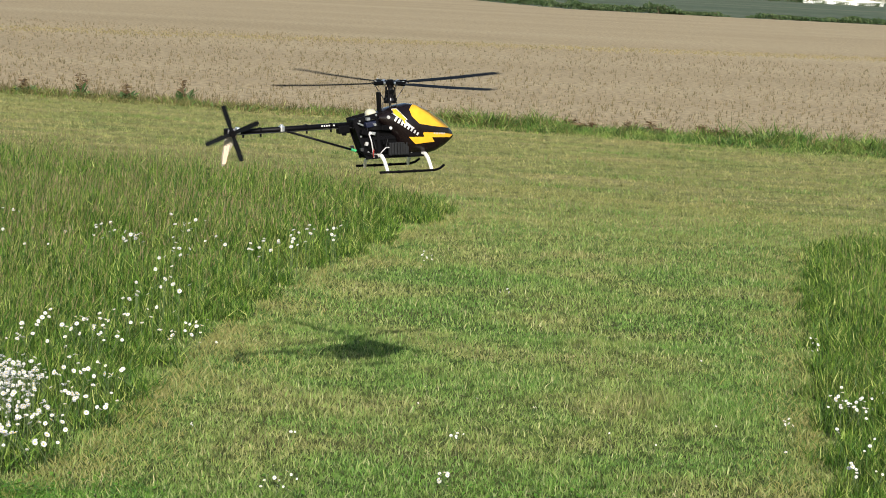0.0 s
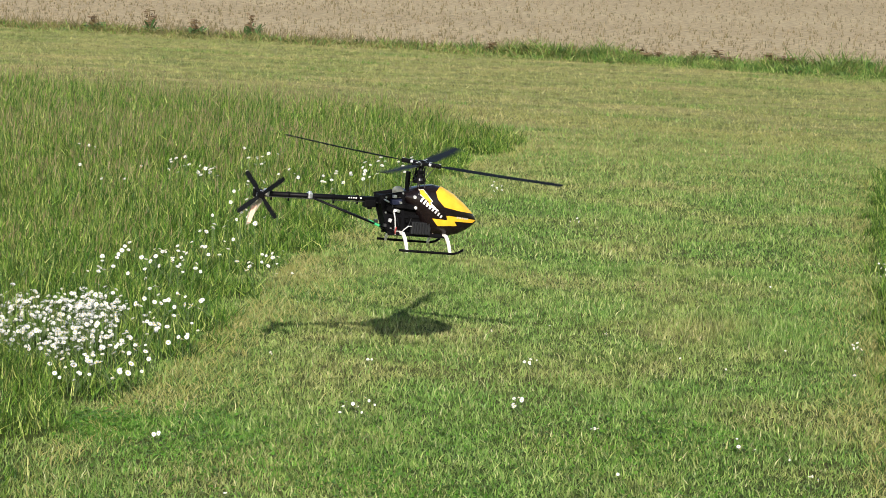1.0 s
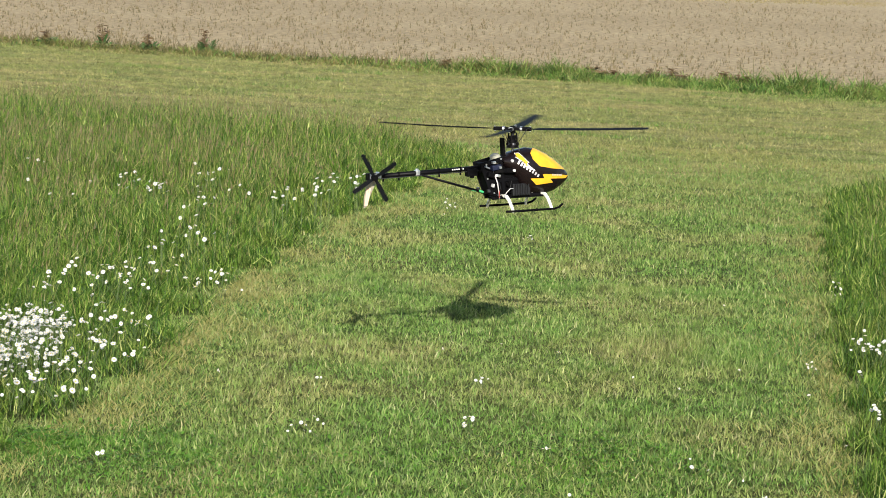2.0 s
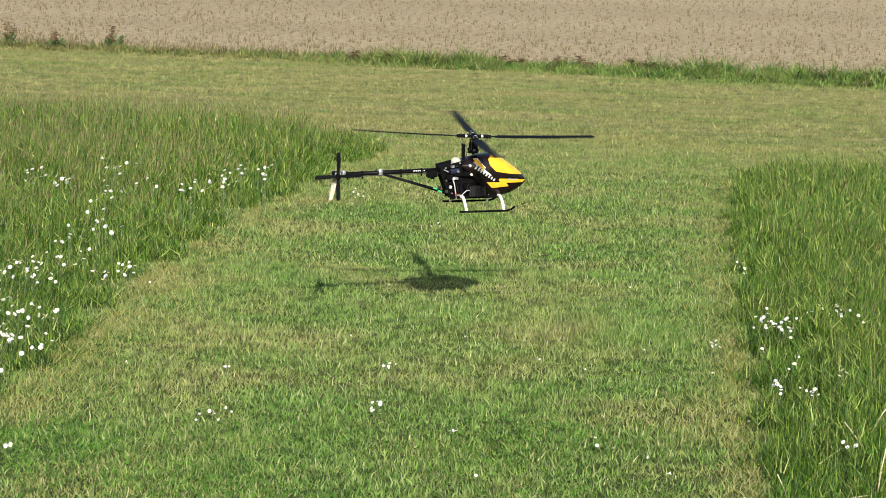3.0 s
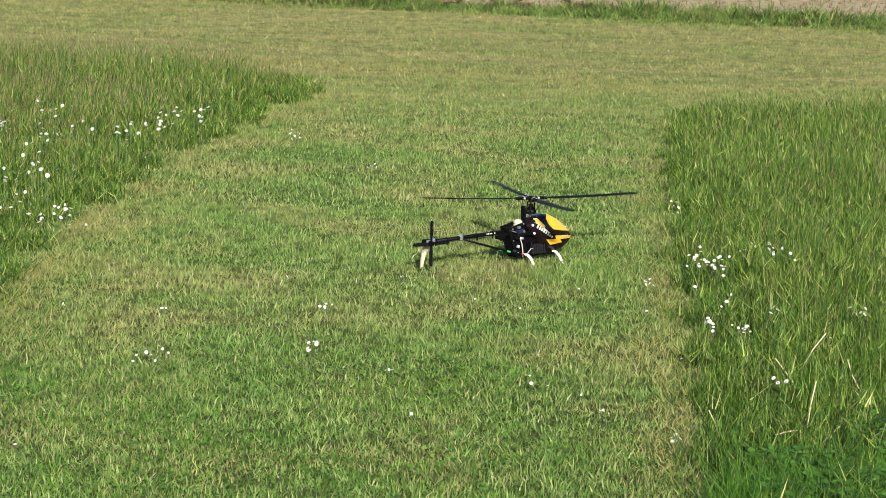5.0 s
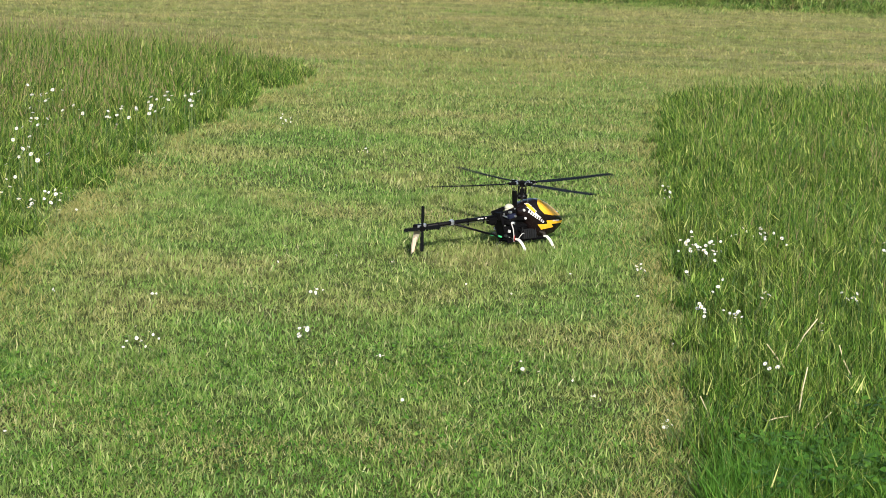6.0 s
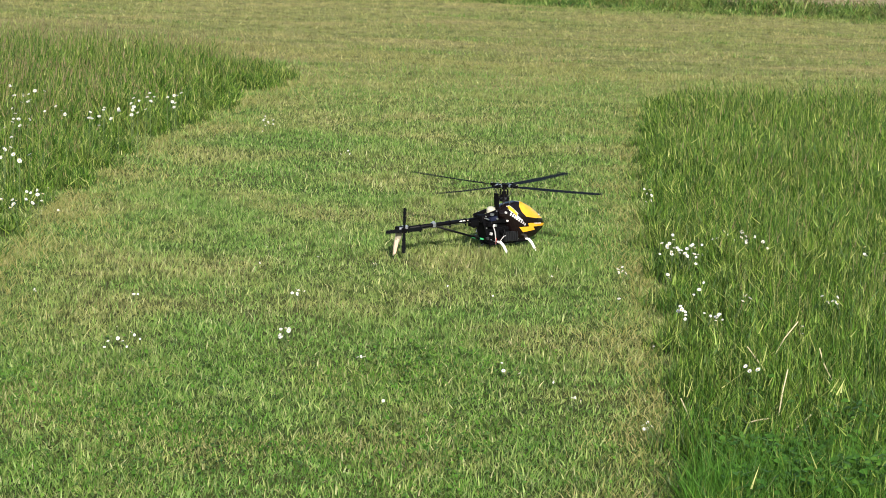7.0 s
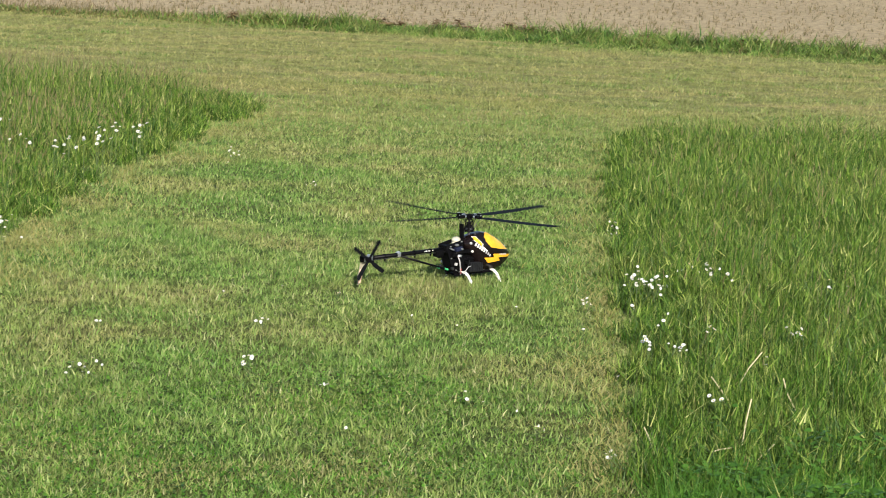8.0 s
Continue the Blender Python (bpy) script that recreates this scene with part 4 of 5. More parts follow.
# ---- model helicopter ----
# In the helicopter's own space x points to the nose, y to its left, z up; the skids stand at z = 0 below the mast.
TOP = ([-0.055, -0.02, 0.02, 0.05, 0.08, 0.12, 0.16, 0.19, 0.208, 0.2155], [0.208, 0.222, 0.232, 0.236, 0.232, 0.213, 0.186, 0.162, 0.143, 0.128])
BOTTOM = ([-0.055, 0.0, 0.03, 0.055, 0.11, 0.15, 0.18, 0.20, 0.2155], [0.185, 0.135, 0.092, 0.076, 0.073, 0.083, 0.098, 0.112, 0.126])
WIDE = ([-0.055, 0.0, 0.05, 0.10, 0.15, 0.19, 0.208, 0.2155], [0.040, 0.052, 0.056, 0.052, 0.040, 0.022, 0.010, 0.001])
PANEL = [(0.080, 0.240), (0.095, 0.240), (0.125, 0.222), (0.160, 0.197), (0.188, 0.172), (0.206, 0.151), (0.150, 0.157), (0.102, 0.166), (0.076, 0.190), (0.066, 0.213)]
BOLT = [(0.004, 0.218), (0.022, 0.218), (0.062, 0.180), (0.053, 0.177), (0.096, 0.145), (0.036, 0.172), (0.045, 0.178), (0.013, 0.199)]
FLASH = [(0.066, 0.126), (0.120, 0.124), (0.112, 0.139), (0.145, 0.137), (0.216, 0.131), (0.205, 0.121), (0.143, 0.122), (0.154, 0.108), (0.088, 0.103)]


def edge_distance(u, v, outline):
    """Distance to an outline, positive inside."""
    best, inside = np.full(len(u), 9.0), np.zeros(len(u), bool)
    for (x1, z1), (x2, z2) in zip(outline, outline[1:] + outline[:1]):
        dx, dz = x2 - x1, z2 - z1
        s = np.clip(((u - x1) * dx + (v - z1) * dz) / (dx * dx + dz * dz), 0, 1)
        best = np.minimum(best, np.hypot(u - x1 - s * dx, v - z1 - s * dz))
        if dz:
            inside ^= ((z1 > v) != (z2 > v)) & (u < dx * (v - z1) / dz + x1)
    return np.where(inside, best, -best)


def canopy_width(x, z):
    lo, hi, w = np.interp(x, *BOTTOM), np.interp(x, *TOP), np.interp(x, *WIDE)
    s = min(1, max(-1, 2 * (z - lo) / (hi - lo) - 1))
    return float(w * (1 - abs(s) ** 2.4) ** 0.5)


def build_canopy(heli):
    bm = bmesh.new()
    nx, na = 140, 110
    rings = []
    for i in range(nx + 1):
        x = -0.055 + 0.2705 * (1 - (1 - i / nx) ** 1.25)
        lo, hi, w = np.interp(x, *BOTTOM), np.interp(x, *TOP), np.interp(x, *WIDE)
        ring = []
        for j in range(na):
            a = 2 * math.pi * j / na
            s, c = math.sin(a), math.cos(a)
            ring.append(bm.verts.new((x, w * math.copysign(abs(c) ** 0.8, c), (lo + hi) / 2 + (hi - lo) / 2 * math.copysign(abs(s) ** 0.85, s))))
        rings.append(ring)
    for a, b in zip(rings, rings[1:]):
        for j in range(na):
            bm.faces.new((a[j], a[(j + 1) % na], b[(j + 1) % na], b[j]))
    bm.faces.new(rings[-1])
    ob = part("canopy", bm, M_canopy, heli, "glossy black canopy with yellow and white lightning flashes", smooth=True)
    # how far each point lies inside the painted outlines, seen slantwise from the side
    co = np.array([v.co for v in ob.data.vertices])
    u, v = co[:, 0] + 0.5 * np.abs(co[:, 1]), co[:, 2] - 0.17 * np.abs(co[:, 1])
    bolt = edge_distance(u, v, BOLT)
    yellow = np.maximum(np.maximum(edge_distance(u, v, PANEL), edge_distance(u, v, FLASH)), np.minimum(bolt - 0.0022, v - 0.170))
    for name, d in (("yellow_edge", yellow), ("white_edge", np.minimum(bolt, 0.5 - np.where((bolt > 0.0022) & (v > 0.170), 1.0, 0.0)))):
        ob.data.attributes.new(name, "FLOAT", "POINT").data.foreach_set("value", np.clip(0.5 + d * 40, 0, 1).astype(np.float32))
    # rows of plain bars where the lettering stands
    for side in (-1, 1):
        for k in range(8):
            s = k / 7
            x, z = -0.004 + 0.072 * s, 0.192 - 0.048 * s
            bm = bmesh.new()
            wd = 0.0066 if k < 4 else 0.0058
            hgt = 0.0140 - 0.004 * s
            y = canopy_width(x, z) + 0.0008
            box(bm, (x, side * y, z), (wd, 0.003, hgt), (0, 30, 0), 0.0008)
            part("lettering_bar", bm, M_paint_white if k < 5 else M_paint_grey, ob)
        for k in range(5):
            x, z = 0.130 + 0.0100 * k, 0.1425 - 0.0010 * k
            bm = bmesh.new()
            box(bm, (x, side * (canopy_width(x, z) + 0.0006), z), (0.005, 0.002, 0.0055), (0, 4, -side * 14), 0.0006)
            part("lettering_bar", bm, M_paint_grey, ob)
        bm = bmesh.new()
        y = canopy_width(-0.026, 0.200)
        rod(bm, (-0.026, side * (y - 0.004), 0.198), (-0.026, side * (y + 0.004), 0.198), 0.0062, 0.005, 14)
        part("grommet", bm, M_paint_grey, ob, "pale round canopy mount")


def build_frame(heli):
    # side frames: narrow carbon rails and struts round open bays
    rails = (((-0.135, 0.186), (-0.05, 0.205), 0.016), ((-0.05, 0.205), (0.035, 0.205), 0.016), ((-0.128, 0.180), (-0.088, 0.078), 0.014), ((-0.092, 0.073), (0.115, 0.080), 0.013),
             ((-0.10, 0.130), (0.045, 0.135), 0.010), ((-0.06, 0.20), (-0.045, 0.075), 0.010), ((0.03, 0.205), (0.045, 0.075), 0.012), ((0.045, 0.135), (0.115, 0.085), 0.010), ((-0.11, 0.15), (-0.05, 0.19), 0.008))
    for side in (-1, 1):
        bm = bmesh.new()
        for k, ((x1, z1), (x2, z2), wd) in enumerate(rails):
            n = Vector((z1 - z2, x2 - x1)).normalized() * wd / 2
            y0 = side * (0.026 + 0.0003 * k)
            slab(bm, [(x1 + n.x, z1 + n.y), (x2 + n.x, z2 + n.y), (x2 - n.x, z2 - n.y), (x1 - n.x, z1 - n.y)], y0 - 0.001, y0 + 0.001)
        part("side_frame", bm, M_carbon, heli)
    bm = bmesh.new()
    box(bm, (0.01, 0, 0.072), (0.19, 0.056, 0.008), bevel=0.002)
    part("bottom_plate", bm, M_black, heli)
    bm = bmesh.new()
    box(bm, (-0.02, 0, 0.135), (0.11, 0.044, 0.10), bevel=0.006)
    part("battery", bm, M_black, heli)
    bm = bmesh.new()
    box(bm, (-0.092, 0, 0.135), (0.042, 0.046, 0.086), (0, -16, 0), bevel=0.005)
    part("gear_case", bm, M_black, heli)
    bm = bmesh.new()
    rod(bm, (-0.055, 0, 0.16), (-0.055, 0, 0.172), 0.046, n=40)
    part("main_gear", bm, M_black, heli)
    # speed controller with cooling fins on both sides
    for side in (-1, 1):
        bm = bmesh.new()
        box(bm, (0.012, side * 0.036, 0.098), (0.066, 0.014, 0.040), bevel=0.002)
        ob = part("speed_controller", bm, M_sink, heli)
        for k in range(6):
            bm = bmesh.new()
            box(bm, (-0.012 + 0.0095 * k, side * 0.045, 0.099), (0.0045, 0.006, 0.036), bevel=0.0008)
            part("cooling_fin", bm, M_sink, ob)
        for k, (x, z, mat) in enumerate(((-0.083, 0.178, M_blue), (-0.03, 0.165, M_black), (-0.098, 0.152, M_black))):
            bm = bmesh.new()
            box(bm, (x, side * 0.036, z), (0.034, 0.020, 0.016), (0, 12 * k - 8, 0), 0.0025)
            servo = part("servo", bm, mat, heli)
            bm = bmesh.new()
            rod(bm, (x + 0.010, side * 0.046, z), (x + 0.010, side * 0.051, z), 0.0045, n=10)
            part("servo_horn", bm, M_white if k else M_alu, servo)
        bm = bmesh.new()
        tube(bm, [(-0.092, side * 0.047, 0.150), (-0.086, side * 0.052, 0.128), (-0.080, side * 0.050, 0.100), (-0.074, side * 0.044, 0.074)], 0.0022, 8)
        part("cable", bm, M_paint_grey, heli, "pale grey cable bundle")
        bm = bmesh.new()
        tube(bm, [(-0.058, side * 0.044, 0.075), (-0.050, side * 0.050, 0.092), (-0.036, side * 0.049, 0.104), (-0.022, side * 0.044, 0.104)], 0.0017, 8)
        part("cable", bm, M_paint_grey, heli, "pale grey cable bundle")
        bm = bmesh.new()
        tube(bm, [(-0.075, side * 0.045, 0.076), (-0.080, side * 0.053, 0.086), (-0.078, side * 0.053, 0.100)], 0.0018, 6)
        part("cable", bm, M_red, heli, "thin red wire")
        bm = bmesh.new()
        box(bm, (-0.098, side * 0.043, 0.118), (0.009, 0.010, 0.012), (0, 15, 0), 0.002)
        part("connector", bm, M_paint_grey, heli)
        r = random.Random(3)
        for k in range(16):
            x, z = r.uniform(-0.125, 0.02), r.uniform(0.085, 0.195)
            bm = bmesh.new()
            if k % 3:
                box(bm, (x, side * 0.036, z), (r.uniform(0.006, 0.018), 0.012, r.uniform(0.004, 0.010)), (0, r.uniform(-40, 40), 0), 0.001)
            else:
                rod(bm, (x, side * 0.040, z), (x + r.uniform(-0.02, 0.02), side * 0.042, z + r.uniform(0.012, 0.03)), 0.0013, n=6)
            part("linkage", bm, (M_steel, M_black, M_alu, M_sink)[k % 4], heli)
        for x, z in ((-0.115, 0.188), (-0.06, 0.205), (0.02, 0.205), (-0.11, 0.14), (-0.085, 0.09), (0.06, 0.085), (0.095, 0.095)):
            bm = bmesh.new()
            rod(bm, (x, side * 0.026, z), (x, side * 0.0295, z), 0.0032, n=8)
            part("screw", bm, M_alu, heli)
    bm = bmesh.new()
    bmesh.ops.create_uvsphere(bm, u_segments=24, v_segments=14, radius=1.0, matrix=pose(-0.066, 0, 0.208) @ Matrix.Diagonal((0.0185, 0.0185, 0.0145, 1)))
    bmesh.ops.bisect_plane(bm, geom=bm.verts[:] + bm.edges[:] + bm.faces[:], plane_co=(0, 0, 0.200), plane_no=(0, 0, 1), clear_inner=True)
    rod(bm, (-0.066, 0, 0.188), (-0.066, 0, 0.201), 0.016, 0.018, 24)
    part("antenna_dome", bm, M_ivory, heli, "ivory white rounded dome", smooth=True)
    bm = bmesh.new()
    box(bm, (-0.038, 0, 0.238), (0.007, 0.024, 0.070), (0, -3, 0), 0.0015)
    part("swash_guide", bm, M_black, heli)
    bm = bmesh.new()
    box(bm, (0.0, 0, 0.212), (0.05, 0.046, 0.016), bevel=0.003)
    part("bearing_block", bm, M_black, heli)


def build_skids(heli):
    for side in (-1, 1):
        bm = bmesh.new()
        tube(bm, [(-0.080, side * 0.095, 0.006), (0.0, side * 0.095, 0.005), (0.118, side * 0.095, 0.005), (0.138, side * 0.095, 0.010), (0.154, side * 0.094, 0.021)], 0.0042, 10)
        skid = part("skid", bm, M_black, heli, smooth=True)
        for x in (-0.012, 0.045):
            bm = bmesh.new()
            rod(bm, (x - 0.004, side * 0.095, 0.0052), (x + 0.004, side * 0.095, 0.0052), 0.0052, n=10)
            part("rubber_ring", bm, M_black, skid)
    for x in (-0.050, 0.109):
        for side in (-1, 1):
            bm = bmesh.new()
            pts = [(0.0, 0.050), (0.026, 0.056), (0.046, 0.055), (0.066, 0.042), (0.084, 0.020), (0.094, 0.003)]
            rings = []
            for k, (y, z) in enumerate(pts):
                wd = 0.0086 - 0.0004 * k
                th = 0.0035
                xo = x - 0.004 + 0.0008 * k
                rings.append([bm.verts.new((xo + sx * wd / 2 * 1.3, side * (y + sy * 0.3 * th), z + sy * th)) for sx, sy in ((-1, -1), (1, -1), (1, 1), (-1, 1))])
            for a, b in zip(rings, rings[1:]):
                for i in range(4):
                    bm.faces.new((a[i], a[(i + 1) % 4], b[(i + 1) % 4], b[i]))
            bm.faces.new(rings[0]), bm.faces.new(rings[-1])
            part("skid_leg", bm, M_white, heli, "curved white nylon leg")


def build_tail(heli):
    def boom_z(x):
        return 0.157 + (x + 0.10) * 0.022

    bm = bmesh.new()
    rod(bm, (-0.10, 0, boom_z(-0.10)), (-0.555, 0, boom_z(-0.555)), 0.0085, n=20)
    boom = part("tail_boom", bm, M_carbon, heli, smooth=True)
    for x in (-0.215, -0.30, -0.46, -0.52):
        z = boom_z(x)
        bm = bmesh.new()
        rod(bm, (x - 0.003, 0, z), (x + 0.003, 0, z), 0.0105, n=20)
        box(bm, (x, -0.006, z - 0.013), (0.005, 0.006, 0.014), bevel=0.001)
        part("rod_guide", bm, M_black, boom)
    bm = bmesh.new()
    rod(bm, (-0.135, -0.012, 0.147), (-0.54, -0.014, 0.140), 0.0014, n=6)
    part("pushrod", bm, M_steel, boom)
    bm = bmesh.new()
    box(bm, (-0.385, 0, boom_z(-0.385)), (0.016, 0.022, 0.022), bevel=0.004)
    box(bm, (-0.385, 0, boom_z(-0.385) + 0.010), (0.010, 0.010, 0.010), bevel=0.002)
    part("boom_clamp", bm, M_alu, boom, "bright metal boom clamp")
    bm = bmesh.new()
    box(bm, (-0.118, 0, 0.157), (0.050, 0.040, 0.034), bevel=0.004)
    part("boom_mount", bm, M_black, heli)
    bm = bmesh.new()
    box(bm, (-0.172, -0.006, 0.142), (0.040, 0.026, 0.026), (0, -4, 0), 0.003)
    part("tail_servo", bm, M_black, heli)
    bm = bmesh.new()
    rod(bm, (-0.168, -0.006, 0.138), (-0.168, -0.006, 0.122), 0.009, 0.008, 14)
    part("servo_arm", bm, M_black, heli)
    for k in range(6):
        x = -0.205 - 0.0085 * k
        bm = bmesh.new()
        box(bm, (x, -0.0084, boom_z(x) + 0.002), (0.0045, 0.0016, 0.0045), (0, 0, 0), 0.0004)
        part("lettering_bar", bm, M_paint_white, boom)
    for side in (-1, 1):
        a, c = Vector((-0.088, side * 0.030, 0.058)), Vector((-0.378, side * 0.011, 0.146))
        d = c - a
        bm = bmesh.new()
        rod(bm, c, a, 0.0036, n=10)
        brace = part("boom_brace", bm, M_carbon, heli, smooth=True)
        bm = bmesh.new()
        rod(bm, a + d * 0.16, a + d * 0.22, 0.0043, n=10)
        part("sleeve", bm, M_green, brace, "green shrink sleeve")
        bm = bmesh.new()
        rod(bm, a - d * 0.02, a + d * 0.08, 0.0052, n=10)
        part("brace_end", bm, M_black, brace)
    # stabiliser fin, tail gearbox
    bm = bmesh.new()
    slab(bm, [(-0.545, 0.160), (-0.526, 0.150), (-0.541, 0.122), (-0.562, 0.082), (-0.577, 0.042), (-0.588, 0.038), (-0.587, 0.070), (-0.575, 0.130)], 0.010, 0.0125)
    fin = part("tail_fin", bm, M_fin, heli, "pale cream tail fin")
    for k in range(2):
        bm = bmesh.new()
        x0 = -0.569 - 0.010 * k
        slab(bm, [(x0 + 0.009, 0.106 - 0.004 * k), (x0 + 0.002, 0.108 - 0.004 * k), (x0 - 0.011 + 0.004 * k, 0.046), (x0 - 0.005 + 0.004 * k, 0.046)], 0.0085, 0.0140)
        part("fin_stripe", bm, M_stripe, fin, "pale salmon stripe on the tail fin")
    bm = bmesh.new()
    box(bm, (-0.565, 0, 0.147), (0.032, 0.024, 0.026), bevel=0.004)
    part("tail_gearbox", bm, M_black, heli)
    for side in (-1, 1):
        bm = bmesh.new()
        box(bm, (-0.562, side * 0.0135, 0.147), (0.026, 0.003, 0.022), bevel=0.001)
        rod(bm, (-0.570, side * 0.015, 0.152), (-0.570, side * 0.018, 0.152), 0.003, n=8)
        part("gearbox_plate", bm, M_alu, heli, "bright metal side plate")
    bm = bmesh.new()
    box(bm, (-0.538, -0.004, 0.152), (0.014, 0.026, 0.022), (0, 8, 0), 0.004)
    part("gearbox_clamp", bm, M_alu, heli, "bright metal clamp")
    bm = bmesh.new()
    rod(bm, (-0.568, -0.010, 0.147), (-0.568, -0.036, 0.147), 0.003, n=8)
    part("tail_shaft", bm, M_steel, heli)
    rotor = new("tail_rotor")
    rotor.parent = heli
    bm = bmesh.new()
    rod(bm, (0, 0.006, 0), (0, -0.008, 0), 0.012, 0.010, 16)
    part("tail_hub", bm, M_black, rotor)
    for k in range(4):
        bm = bmesh.new()
        m = pose(0, 0, 0, 0, 90 * k, 0)
        slab(bm, [(0.008, -0.005), (0.026, -0.006), (0.034, -0.009), (0.088, -0.010), (0.095, -0.006), (0.095, 0.006), (0.088, 0.008), (0.034, 0.007), (0.026, 0.006), (0.008, 0.005)], -0.0012, 0.0012)
        bmesh.ops.transform(bm, matrix=m @ pose(0, 0, 0, 7, 0, 0), verts=bm.verts)
        part("tail_blade", bm, M_blade, rotor)
    return rotor


def build_rotor(heli):
    bm = bmesh.new()
    rod(bm, (0, 0, 0.11), (0, 0, 0.288), 0.0042, n=14)
    part("mast", bm, M_steel, heli, smooth=True)
    bm = bmesh.new()
    rod(bm, (0, 0, 0.222), (0, 0, 0.231), 0.022, 0.020, 24)
    swash = part("swashplate", bm, M_black, heli)
    bm = bmesh.new()
    rod(bm, (0, 0, 0.2315), (0, 0, 0.240), 0.016, 0.013, 24)
    part("swash_ring", bm, M_steel, swash)
    for k in range(3):
        a = radians(60 + 120 * k)
        bm = bmesh.new()
        rod(bm, (0.03 * math.cos(a), 0.03 * math.sin(a), 0.18), (0.026 * math.cos(a), 0.026 * math.sin(a), 0.227), 0.0016, n=8)
        part("servo_link", bm, M_steel, swash)
    for k in range(4):
        a = radians(45 + 90 * k)
        bm = bmesh.new()
        rod(bm, (0.018 * math.cos(a), 0.018 * math.sin(a), 0.232), (0.014 * math.cos(a), 0.014 * math.sin(a), 0.275), 0.0030, n=8)
        box(bm, (0.018 * math.cos(a), 0.018 * math.sin(a), 0.234), (0.010, 0.010, 0.010), (0, 0, 45), 0.002)
        part("follower_arm", bm, M_black, swash)
    bm = bmesh.new()
    rod(bm, (0, 0, 0.240), (0, 0, 0.252), 0.017, 0.011, 18)
    box(bm, (0, 0, 0.258), (0.030, 0.014, 0.014), (0, 0, 30), 0.003)
    part("follower_base", bm, M_black, swash)
    rotor = new("main_rotor")
    rotor.parent = heli
    bm = bmesh.new()
    rod(bm, (0, 0, -0.016), (0, 0, 0.010), 0.012, 0.010, 20)
    box(bm, (0, 0, 0), (0.05, 0.018, 0.012), bevel=0.002)
    box(bm, (0, 0, 0), (0.018, 0.05, 0.012), bevel=0.002)
    part("rotor_hub", bm, M_black, rotor)
    for k in range(4):
        turn = pose(0, 0, 0, 0, 0, 90 * k)
        bm = bmesh.new()
        box(bm, (0.046, 0, 0), (0.046, 0.015, 0.014), bevel=0.003)
        box(bm, (0.060, -0.013, 0.0), (0.012, 0.014, 0.006), bevel=0.0015)
        bmesh.ops.transform(bm, matrix=turn, verts=bm.verts)
        part("blade_grip", bm, M_black, rotor)
        bm = bmesh.new()
        rod(bm, (0.028, 0, 0.0), (0.036, 0, 0.0), 0.0088, n=12)
        rod(bm, (0.064, 0, -0.009), (0.064, 0, 0.009), 0.003, n=8)
        bmesh.ops.transform(bm, matrix=turn, verts=bm.verts)
        part("grip_bearing", bm, M_alu, rotor, "bright metal grip bearing")
        bm = bmesh.new()
        rod(bm, (0.056, -0.020, 0.0), (0.022, -0.010, -0.050), 0.0015, n=8)
        bmesh.ops.transform(bm, matrix=turn, verts=bm.verts)
        part("pitch_link", bm, M_steel, rotor)
        # blade: aerofoil section, pitched a few degrees, coned slightly upwards
        bm = bmesh.new()
        rings = []
        for r_, c_ in ((0.058, 0.014), (0.075, 0.018), (0.10, 0.040), (0.16, 0.042), (0.30, 0.042), (0.47, 0.041), (0.482, 0.036), (0.487, 0.024)):
            pts = []
            for s, up in ((0.5, 0.0), (0.38, 0.055), (0.15, 0.065), (-0.2, 0.04), (-0.5, 0.004), (-0.2, -0.035), (0.15, -0.055), (0.38, -0.045)):
                pts.append(bm.verts.new((r_, s * c_ - 0.003, up * c_ + 0.012 * (r_ / 0.487) ** 2)))
            rings.append(pts)
        for a, b in zip(rings, rings[1:]):
            for i in range(8):
                bm.faces.new((a[i], a[(i + 1) % 8], b[(i + 1) % 8], b[i]))
        bm.faces.new(rings[0]), bm.faces.new(rings[-1])
        bmesh.ops.transform(bm, matrix=turn @ pose(0, 0, 0, 5, 0, 0), verts=bm.verts)
        part("rotor_blade", bm, M_blade, rotor, smooth=False)
    return rotor


def build_helicopter():
    heli = new("model_helicopter")
    build_frame(heli)
    build_canopy(heli)
    # body drawn at an earlier size: bring it to its true length and height
    grow = Matrix.Translation((0, 0, -0.0287)) @ Matrix.Diagonal((1.075, 1.05, 1.052, 1))
    for ob in heli.children_recursive:
        ob.data.transform(grow)
    build_skids(heli)
    tail_rotor = build_tail(heli)
    main_rotor = build_rotor(heli)
    tagged(heli, "black and yellow radio-controlled model helicopter with white skid legs", "helicopter")
    return heli, main_rotor, tail_rotor


build_verge()
build_sprouts()
build_docks()
build_corner_weeds()
build_hedge()
build_distance()
build_daisies()
build_daisy_carpet()
build_straws()
helicopter, main_rotor, tail_rotor = build_helicopter()

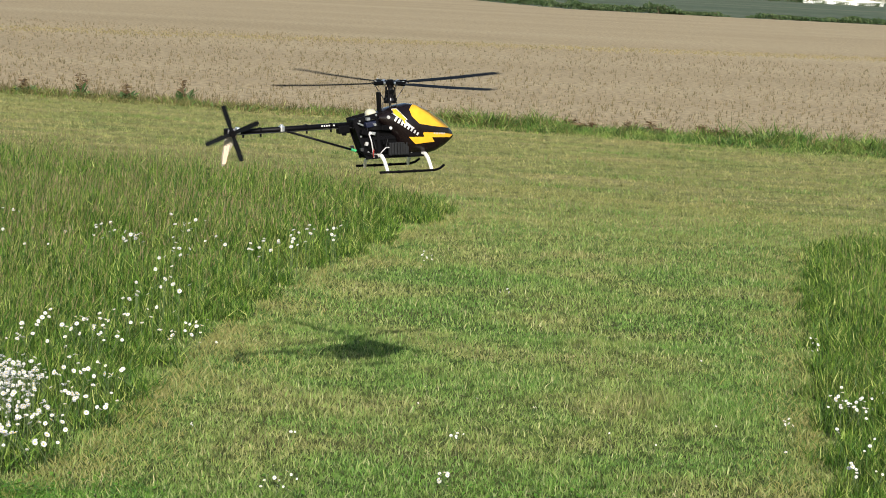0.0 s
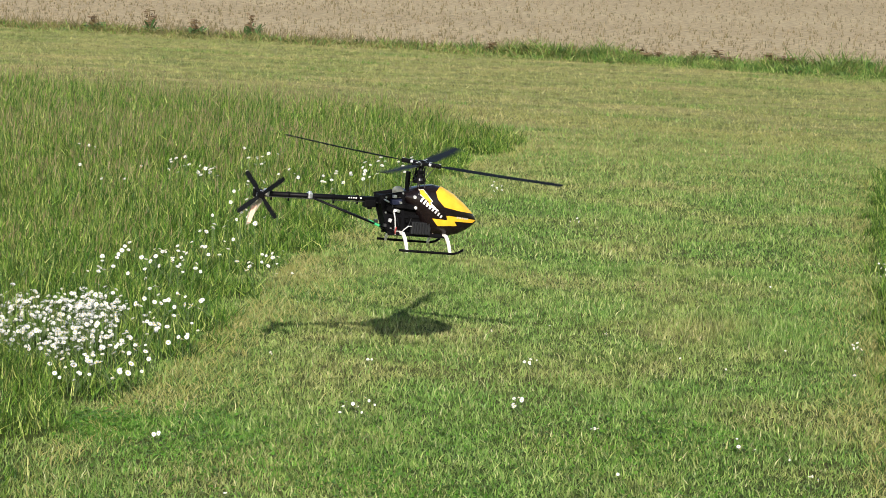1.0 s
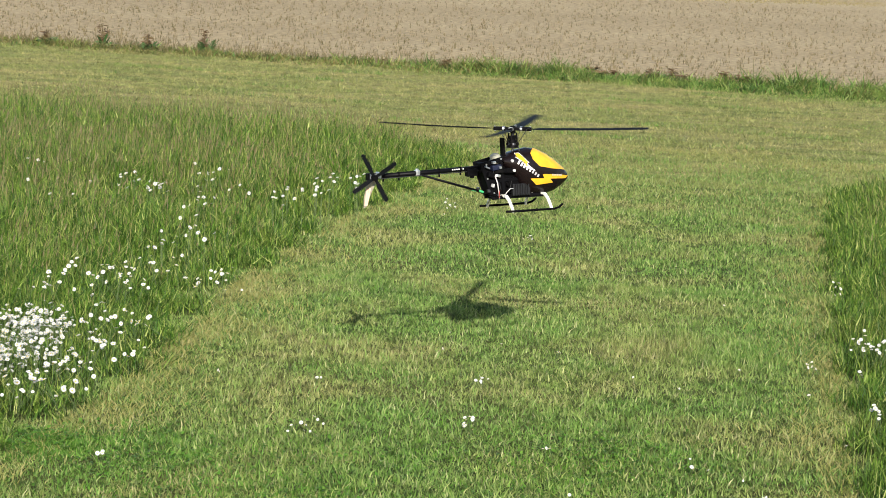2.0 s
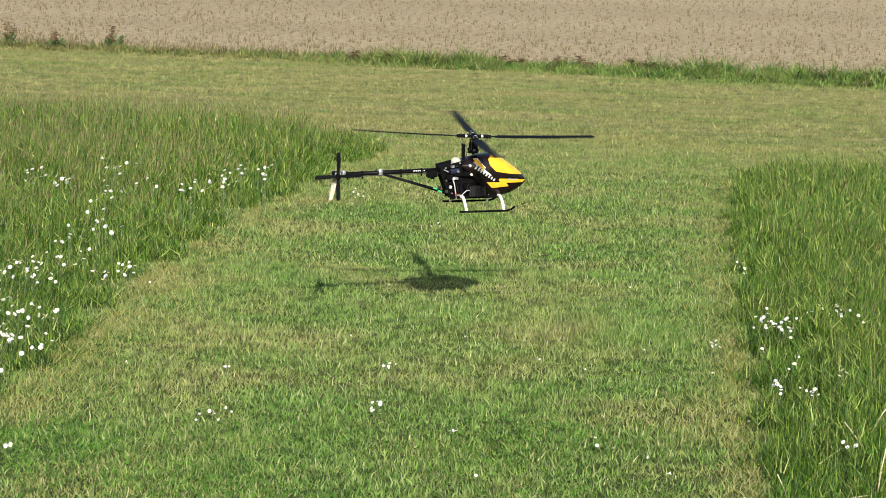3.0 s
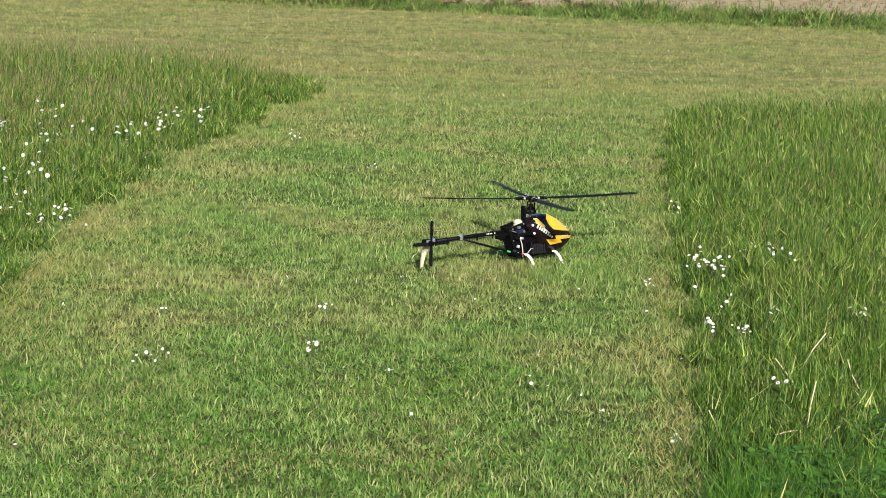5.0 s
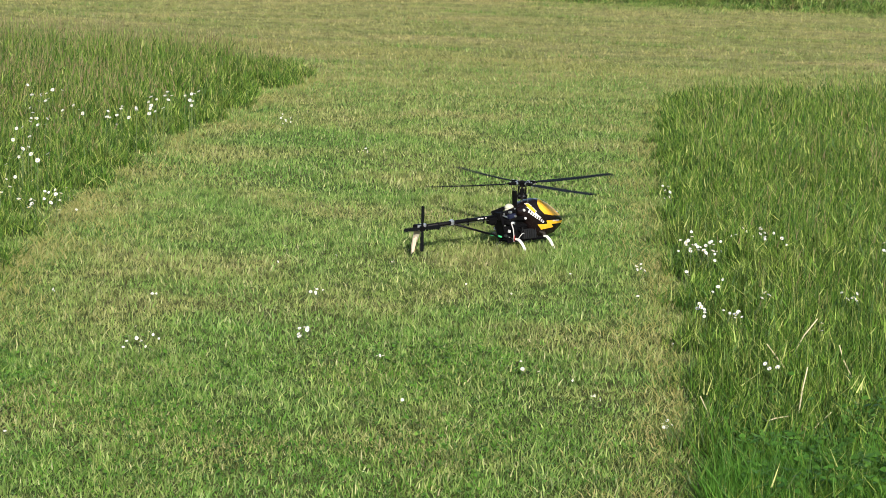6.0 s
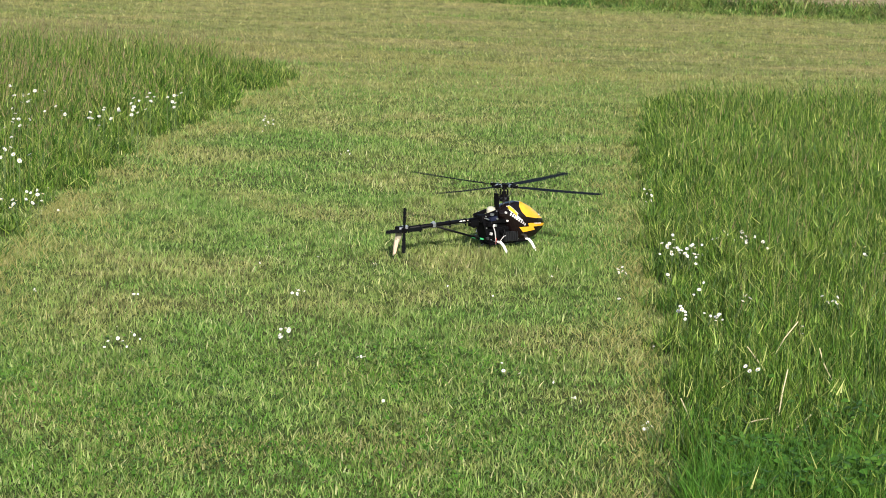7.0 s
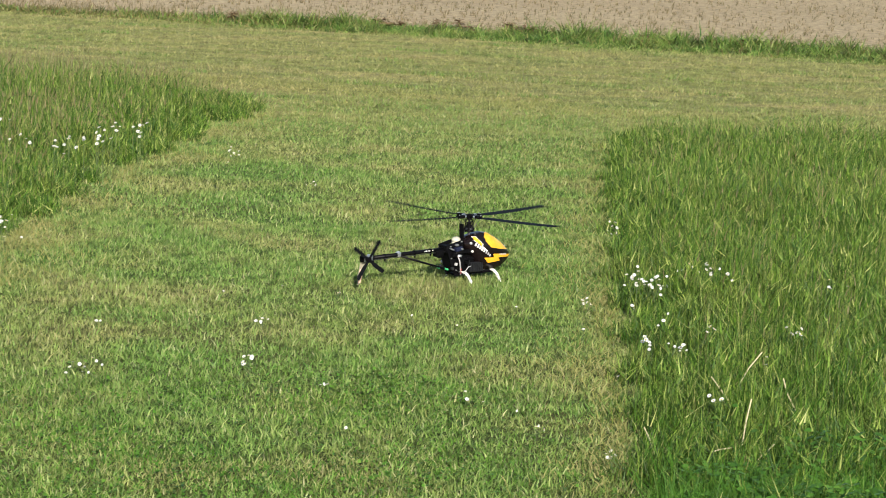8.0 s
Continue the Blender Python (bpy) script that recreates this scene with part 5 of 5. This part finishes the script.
# ---- motion ----
# seconds, place of the skids below the mast, heading, nose up, lean
FLIGHT = [
    (0.0, -0.474, 7.612, 1.057, 28.4, 3.2, 1.1),
    (0.5, -0.506, 7.687, 0.736, 26.9, 5.8, 3.2),
    (0.7, -0.557, 7.579, 0.627, 28.3, 1.5, 5.6),
    (1.0, -0.631, 7.537, 0.564, 28.5, -5.2, 3.6),
    (1.2, -0.613, 7.488, 0.582, 29.2, -7.6, 3.1),
    (1.5, -0.492, 7.621, 0.642, 30.0, -8.1, 0.6),
    (2.0, -0.138, 8.173, 0.694, 31.0, 2.3, -1.1),
    (2.2, -0.040, 8.385, 0.669, 31.6, 6.1, 0.1),
    (3.3, 0.133, 9.156, 0.528, 18.9, -0.9, 5.9),
    (3.5, 0.226, 9.242, 0.512, 23.9, -1.0, 4.1),
    (4.0, 0.486, 9.338, 0.334, 25.8, 3.7, -0.8),
    (4.3, 0.570, 9.47, 0.130, 31.0, 3.2, -2.0),
    (4.5, 0.610, 9.55, 0.000, 35.3, 2.0, -2.0),
    (4.7, 0.612, 9.56, -0.009, 37.5, 0.2, -0.6),
    (5.0, 0.612, 9.56, -0.009, 37.5, 0.2, -0.6),
    (8.0, 0.612, 9.56, -0.009, 37.5, 0.2, -0.6),
]
# seconds and blade angle, which repeats every quarter turn
BLADES = [(0.0, 16.5), (0.5, 25.7), (0.7, 88.5), (1.0, 51.5), (1.2, 37.3), (1.5, 8), (1.8, 60), (2.0, 49.5), (2.2, 24.7), (3.3, 54.6), (3.5, 18.6), (4.0, 64.7), (4.5, 20.5), (5.0, 70.5), (6.5, 49.1), (7.0, 14.9), (7.5, 20), (7.8, 52.5), (8.0, 7.5)]
TAIL_BLADES = [(0.0, 20), (1.0, 40), (2.0, 30), (3.3, 30), (4.0, 12), (4.5, 45), (5.0, 0), (7.0, 0), (7.5, 62), (8.0, 55)]


def spin(marks, step):
    """Rows of time and total angle, thirty a second, meeting each mark to within quarter turns."""
    rows, total = [(0.0, marks[0][1])], marks[0][1]
    for (t0, a0), (t1, a1) in zip(marks, marks[1:]):
        n = round((t1 - t0) * FPS)
        turn = (a1 - a0) % 90
        turn += 90 * max(0, min(round((n * step - turn) / 90), math.floor((87 * n - turn) / 90)))
        for k in range(1, n + 1):
            rows.append((t0 + k / FPS, total + turn * k / n))
        total += turn
    return rows


def spin_motions():
    walk(main_rotor, [(t, pose(0, 0, 0.289, 0, 0.5, 0) @ pose(0, 0, 0, 0, 0, a)) for t, a in spin(BLADES, 76)])
    walk(tail_rotor, [(t, pose(-0.568, -0.036, 0.147, 0, -a, 0)) for t, a in spin(TAIL_BLADES, 84)])


def motions():
    walk(helicopter, [(t, pose(x, y, z, lean, -nose, heading)) for t, x, y, z, heading, nose, lean in FLIGHT])
    spin_motions()


motions()
